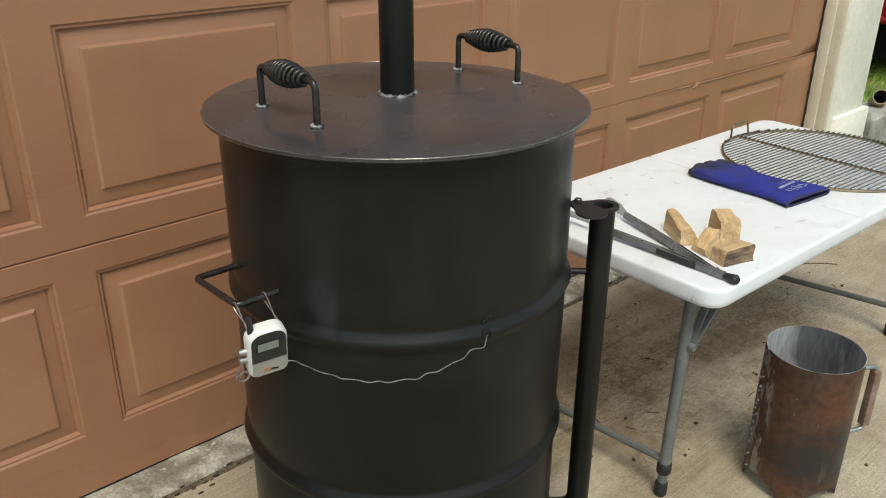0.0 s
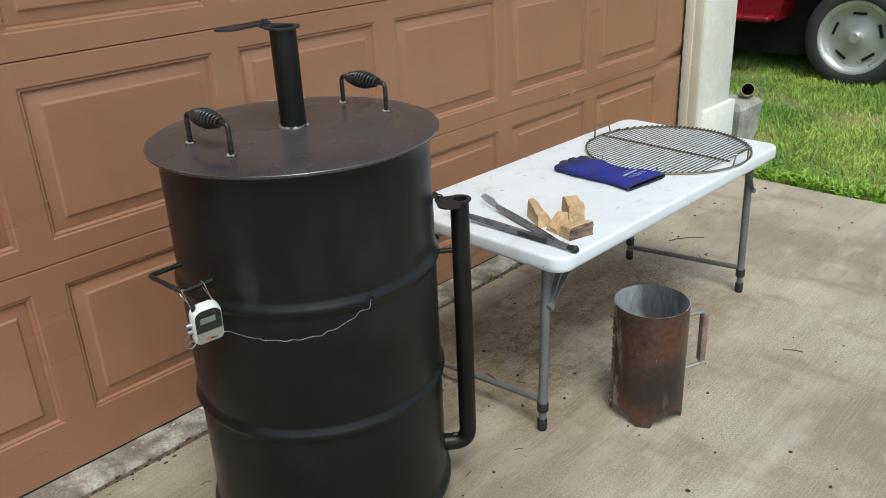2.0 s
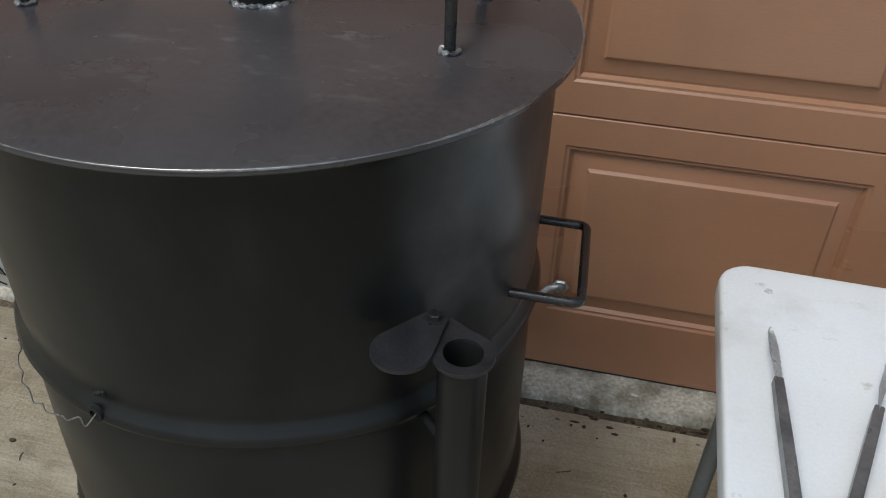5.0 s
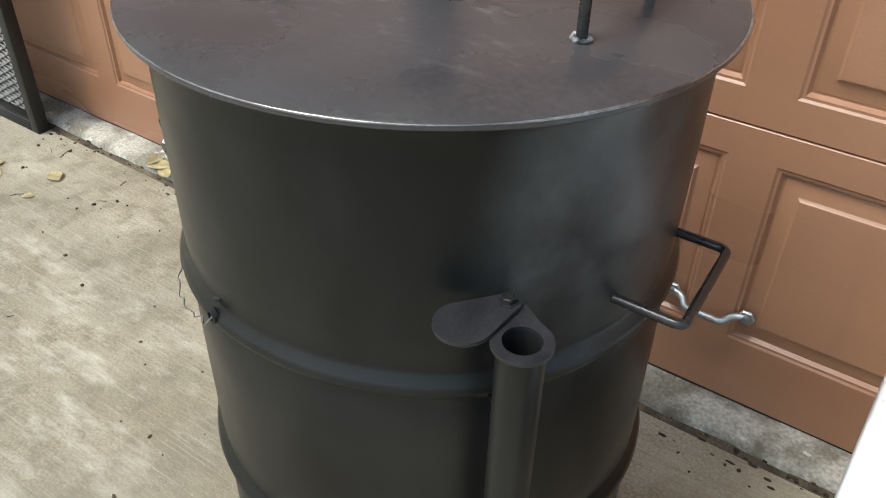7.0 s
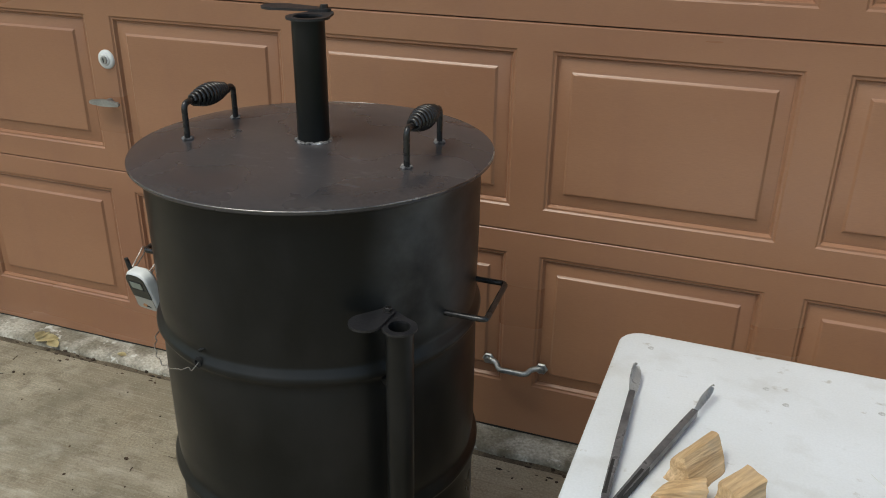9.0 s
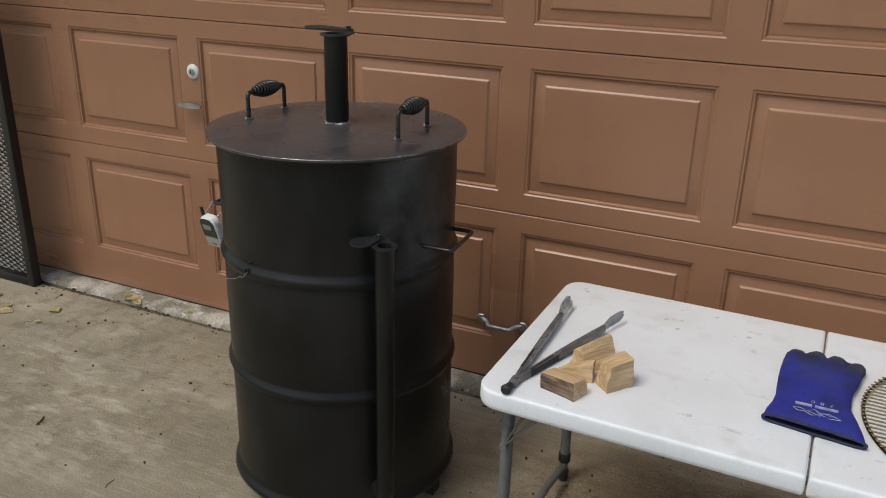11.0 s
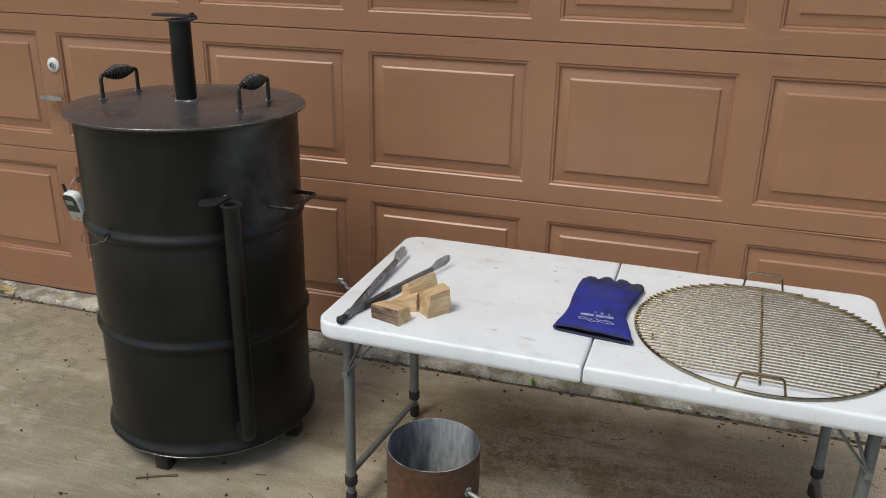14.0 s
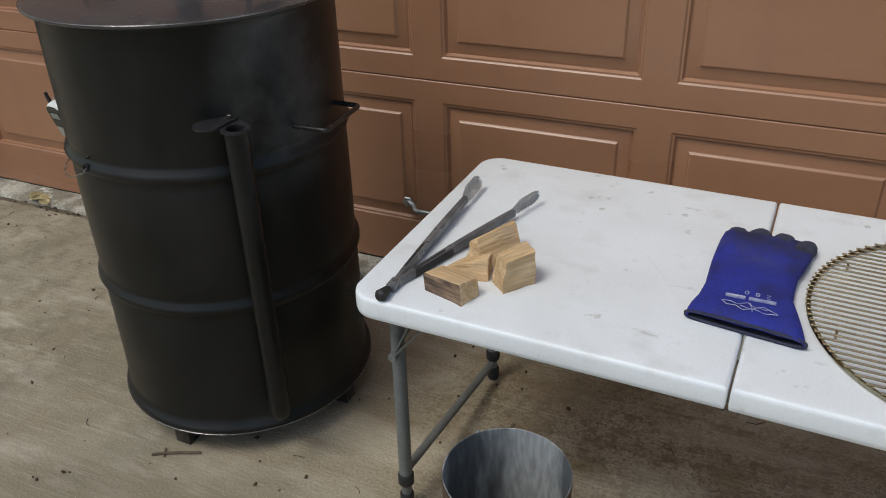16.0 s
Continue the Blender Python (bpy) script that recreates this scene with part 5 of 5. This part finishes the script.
def lawn():
    rs = np.random.RandomState(11)
    xs, ys = rs.uniform(2.66, 9.0, 230000), rs.uniform(-2.2, 4.0, 230000)
    keep = rs.uniform(0, 1, len(xs)) < np.clip(1.25 - (xs - 2.6) / 7.5, 0.25, 1)
    # thin, worn patches
    thin = np.array([noise.noise((x * 1.3, y * 1.3, 2.0)) for x, y in zip(xs, ys)])
    keep &= (thin < 0.28) | (rs.uniform(0, 1, len(xs)) < 0.35)
    keep &= ~((xs < 3.02) & (ys > -0.14)) & (xs > 2.70 + 0.03 * ys / 2 + 0.01)
    keep &= ~((xs > 3.10) & (xs < 3.44) & (ys > -0.12) & (ys < 0.16))
    sp = np.c_[xs, ys, np.full(len(xs), -0.032)][keep]
    blades("grass", sp, M_GRASS, "uneven green lawn grass", "grass", 0.018, 0.066, 0.0058, 3, 1.2)
    # overhanging weeds along the slab
    k = 1500
    x, y = 2.70 + np.abs(rs.normal(0, 0.06, k)), rs.uniform(-2.0, -0.2, k)
    blades("edge_weeds", np.c_[x, y, np.full(k, -0.02)], M_GREEN, "broad green weeds along the slab edge", "weeds", 0.04, 0.10, 0.016, 8, 1.3)
    k = 700
    x, y = rs.uniform(-3.3, -2.6, k), rs.uniform(-0.10, -0.04, k)
    blades("gate_weeds", np.c_[x, y, np.full(k, 0.0)], M_GREEN, "green weeds growing behind the mesh gate", "weeds", 0.04, 0.15, 0.010, 9, 0.9)


def weed(x, y, h, n, seed, label):
    """A feathery weed that grows from the joint."""
    rs = random.Random(seed)
    w = thing("weed", label, "weed", (x, y, -0.004))
    bm = BM()
    for k in range(n):
        a, l = rs.uniform(0, 6.28), rs.uniform(0.2, 0.6)
        hh = h * rs.uniform(0.5, 1.0)
        tip = Vector((math.cos(a) * l * hh, math.sin(a) * l * hh, hh))
        tube(bm, [(0, 0, 0), tip * 0.5 + Vector((0, 0, hh * 0.06)), tip], [0.0012, 0.0009, 0.0004], 4)
        for j in range(20):
            s = 0.2 + 0.8 * j / 19
            p = tip * s
            b = rs.uniform(0, 6.28)
            e = p + Vector((math.cos(b), math.sin(b), 0.5)) * h * 0.14
            side = (e - p).cross(Vector((0, 0, 1))).normalized() * 0.0026
            vs = [bm.verts.new(c) for c in (p - side, p + side, e)]
            bm.faces.new(vs)
    part("fronds", bm, M_GREEN, w)


def dry_leaf(x, y, z, s, rz, seed):
    rs = random.Random(seed)
    bm = BM()
    n, rows = 9, []
    for i in range(n):
        t = i / (n - 1)
        wv = 0.36 * math.sin(math.pi * min(1, t * 0.95 + 0.03)) ** 0.8
        row = []
        for u in (-1, -0.5, 0, 0.5, 1):
            row.append(bm.verts.new(((t - 0.5) * s, u * wv * s, s * (0.02 + 0.12 * abs(u) ** 1.5 * wv * 2 + 0.05 * math.sin(t * 3 + seed)))))
        rows.append(row)
    for a, b in zip(rows, rows[1:]):
        for k in range(4):
            bm.faces.new((a[k], a[k + 1], b[k + 1], b[k]))
    bmesh.ops.solidify(bm, geom=bm.faces[:], thickness=0.0006)
    low = min(v.co.z for v in bm.verts)
    for v in bm.verts:
        v.co.z -= low
    tagged(part("dry_leaf", bm, M_LEAF, m=pose(x, y, z, 0, 0, rz), smooth=60), "curled yellow-brown dry leaf lying on the concrete", "leaf", group="fallen leaves")


def twig(pts, r, seed):
    bm = tube(BM(), bend([(x - pts[0][0], y - pts[0][1], r) for x, y in pts], 0.02, 3), r, 6)
    tagged(part("twig", bm, M_TWIG, m=pose(*pts[0], 0.0), smooth=60), "thin brown twig lying on the concrete", "twig", group="fallen twigs")


def litter():
    for k, (x, y, z, s, rz) in enumerate(((-1.585, -0.075, 0.014, 0.07, 30), (-1.62, -0.06, 0.014, 0.06, 100), (-1.55, -0.088, 0.012, 0.05, -20), (-1.955, -0.364, 0.0, 0.07, 15), (-1.99, -0.33, 0.0, 0.05, 60), (-1.795, -0.272, 0.0, 0.065, -15), (-1.768, -0.372, 0.0, 0.035, 40), (-2.105, -0.278, 0.0, 0.05, 80), (-1.30, -0.062, 0.014, 0.03, 10))):
        dry_leaf(x, y, z, s, rz, k)
    twig([(-1.202, -0.859), (-1.206, -0.84), (-1.218, -0.82)], 0.003, 1)
    twig([(-0.315, -0.944), (-0.28, -0.924), (-0.215, -0.897)], 0.0032, 2)
    twig([(-0.285, -0.938), (-0.30, -0.915)], 0.002, 3)
    twig([(1.706, -0.461), (1.75, -0.478), (1.80, -0.520), (1.83, -0.56)], 0.0022, 4)
    twig([(0.408, -0.539), (0.396, -0.587)], 0.0022, 5)
    twig([(0.528, -0.642), (0.55, -0.665)], 0.0016, 6)
    twig([(1.13, -1.195), (1.15, -1.23), (1.152, -1.25)], 0.002, 7)
    weed(1.885, -0.088, 0.19, 20, 4, "feathery bright green weed growing from the joint")
    weed(0.618, -0.098, 0.035, 5, 6, "small green weed growing from the joint")
    weed(0.95, -0.100, 0.03, 5, 7, "small green weed growing from the joint")
    # bark crumbs and seeds all over the slab
    rs = random.Random(21)
    bm = BM()
    for k in range(520):
        x, y = rs.uniform(-2.9, 2.6), -0.13 - 2.3 * rs.random() ** 1.6
        if math.hypot(x - CX, y - CY) < 0.22:
            continue
        r = rs.choice((0.0016, 0.002, 0.0026, 0.0032, 0.004, 0.0058))
        m = pose(x, y, r * 0.45, 0, 0, rs.uniform(0, 360)) @ Matrix.Diagonal((rs.uniform(0.8, 1.5), rs.uniform(0.6, 1.0), 0.6, 1))
        bmesh.ops.create_icosphere(bm, subdivisions=1, radius=r, matrix=m)
    for k in range(650):
        x, y = rs.uniform(-2.9, 2.6), -0.108 + rs.gauss(0, 0.022)
        r = rs.choice((0.002, 0.003, 0.004, 0.006))
        bmesh.ops.create_icosphere(bm, subdivisions=1, radius=r, matrix=pose(x, y, -0.003 + r * 0.4) @ Matrix.Diagonal((rs.uniform(0.8, 2.2), rs.uniform(0.5, 1.0), 0.6, 1)))
    tagged(part("bark_crumbs", bm, M_DEBRIS, smooth=0), "dark bark crumbs and seeds scattered on the concrete", "debris", kind="stuff")
    bm = BM()
    for k in range(64):
        x, y = rs.uniform(-2.5, 2.5), -0.16 - 2.0 * rs.random() ** 1.5
        a, l = rs.uniform(0, 6.28), rs.uniform(0.012, 0.045)
        c = rs.uniform(-0.4, 0.4)
        p = [(x, y, 0.0012), (x + l * 0.5 * math.cos(a), y + l * 0.5 * math.sin(a), 0.0016), (x + l * math.cos(a + c), y + l * math.sin(a + c), 0.0012)]
        tube(bm, p, 0.0009, 4)
    tagged(part("stem_bits", bm, M_DEBRIS, smooth=0), "thin dry stem bits scattered on the concrete", "debris", kind="stuff")


mesh_gate()
truck()
block_and_pipe()
lawn()
litter()
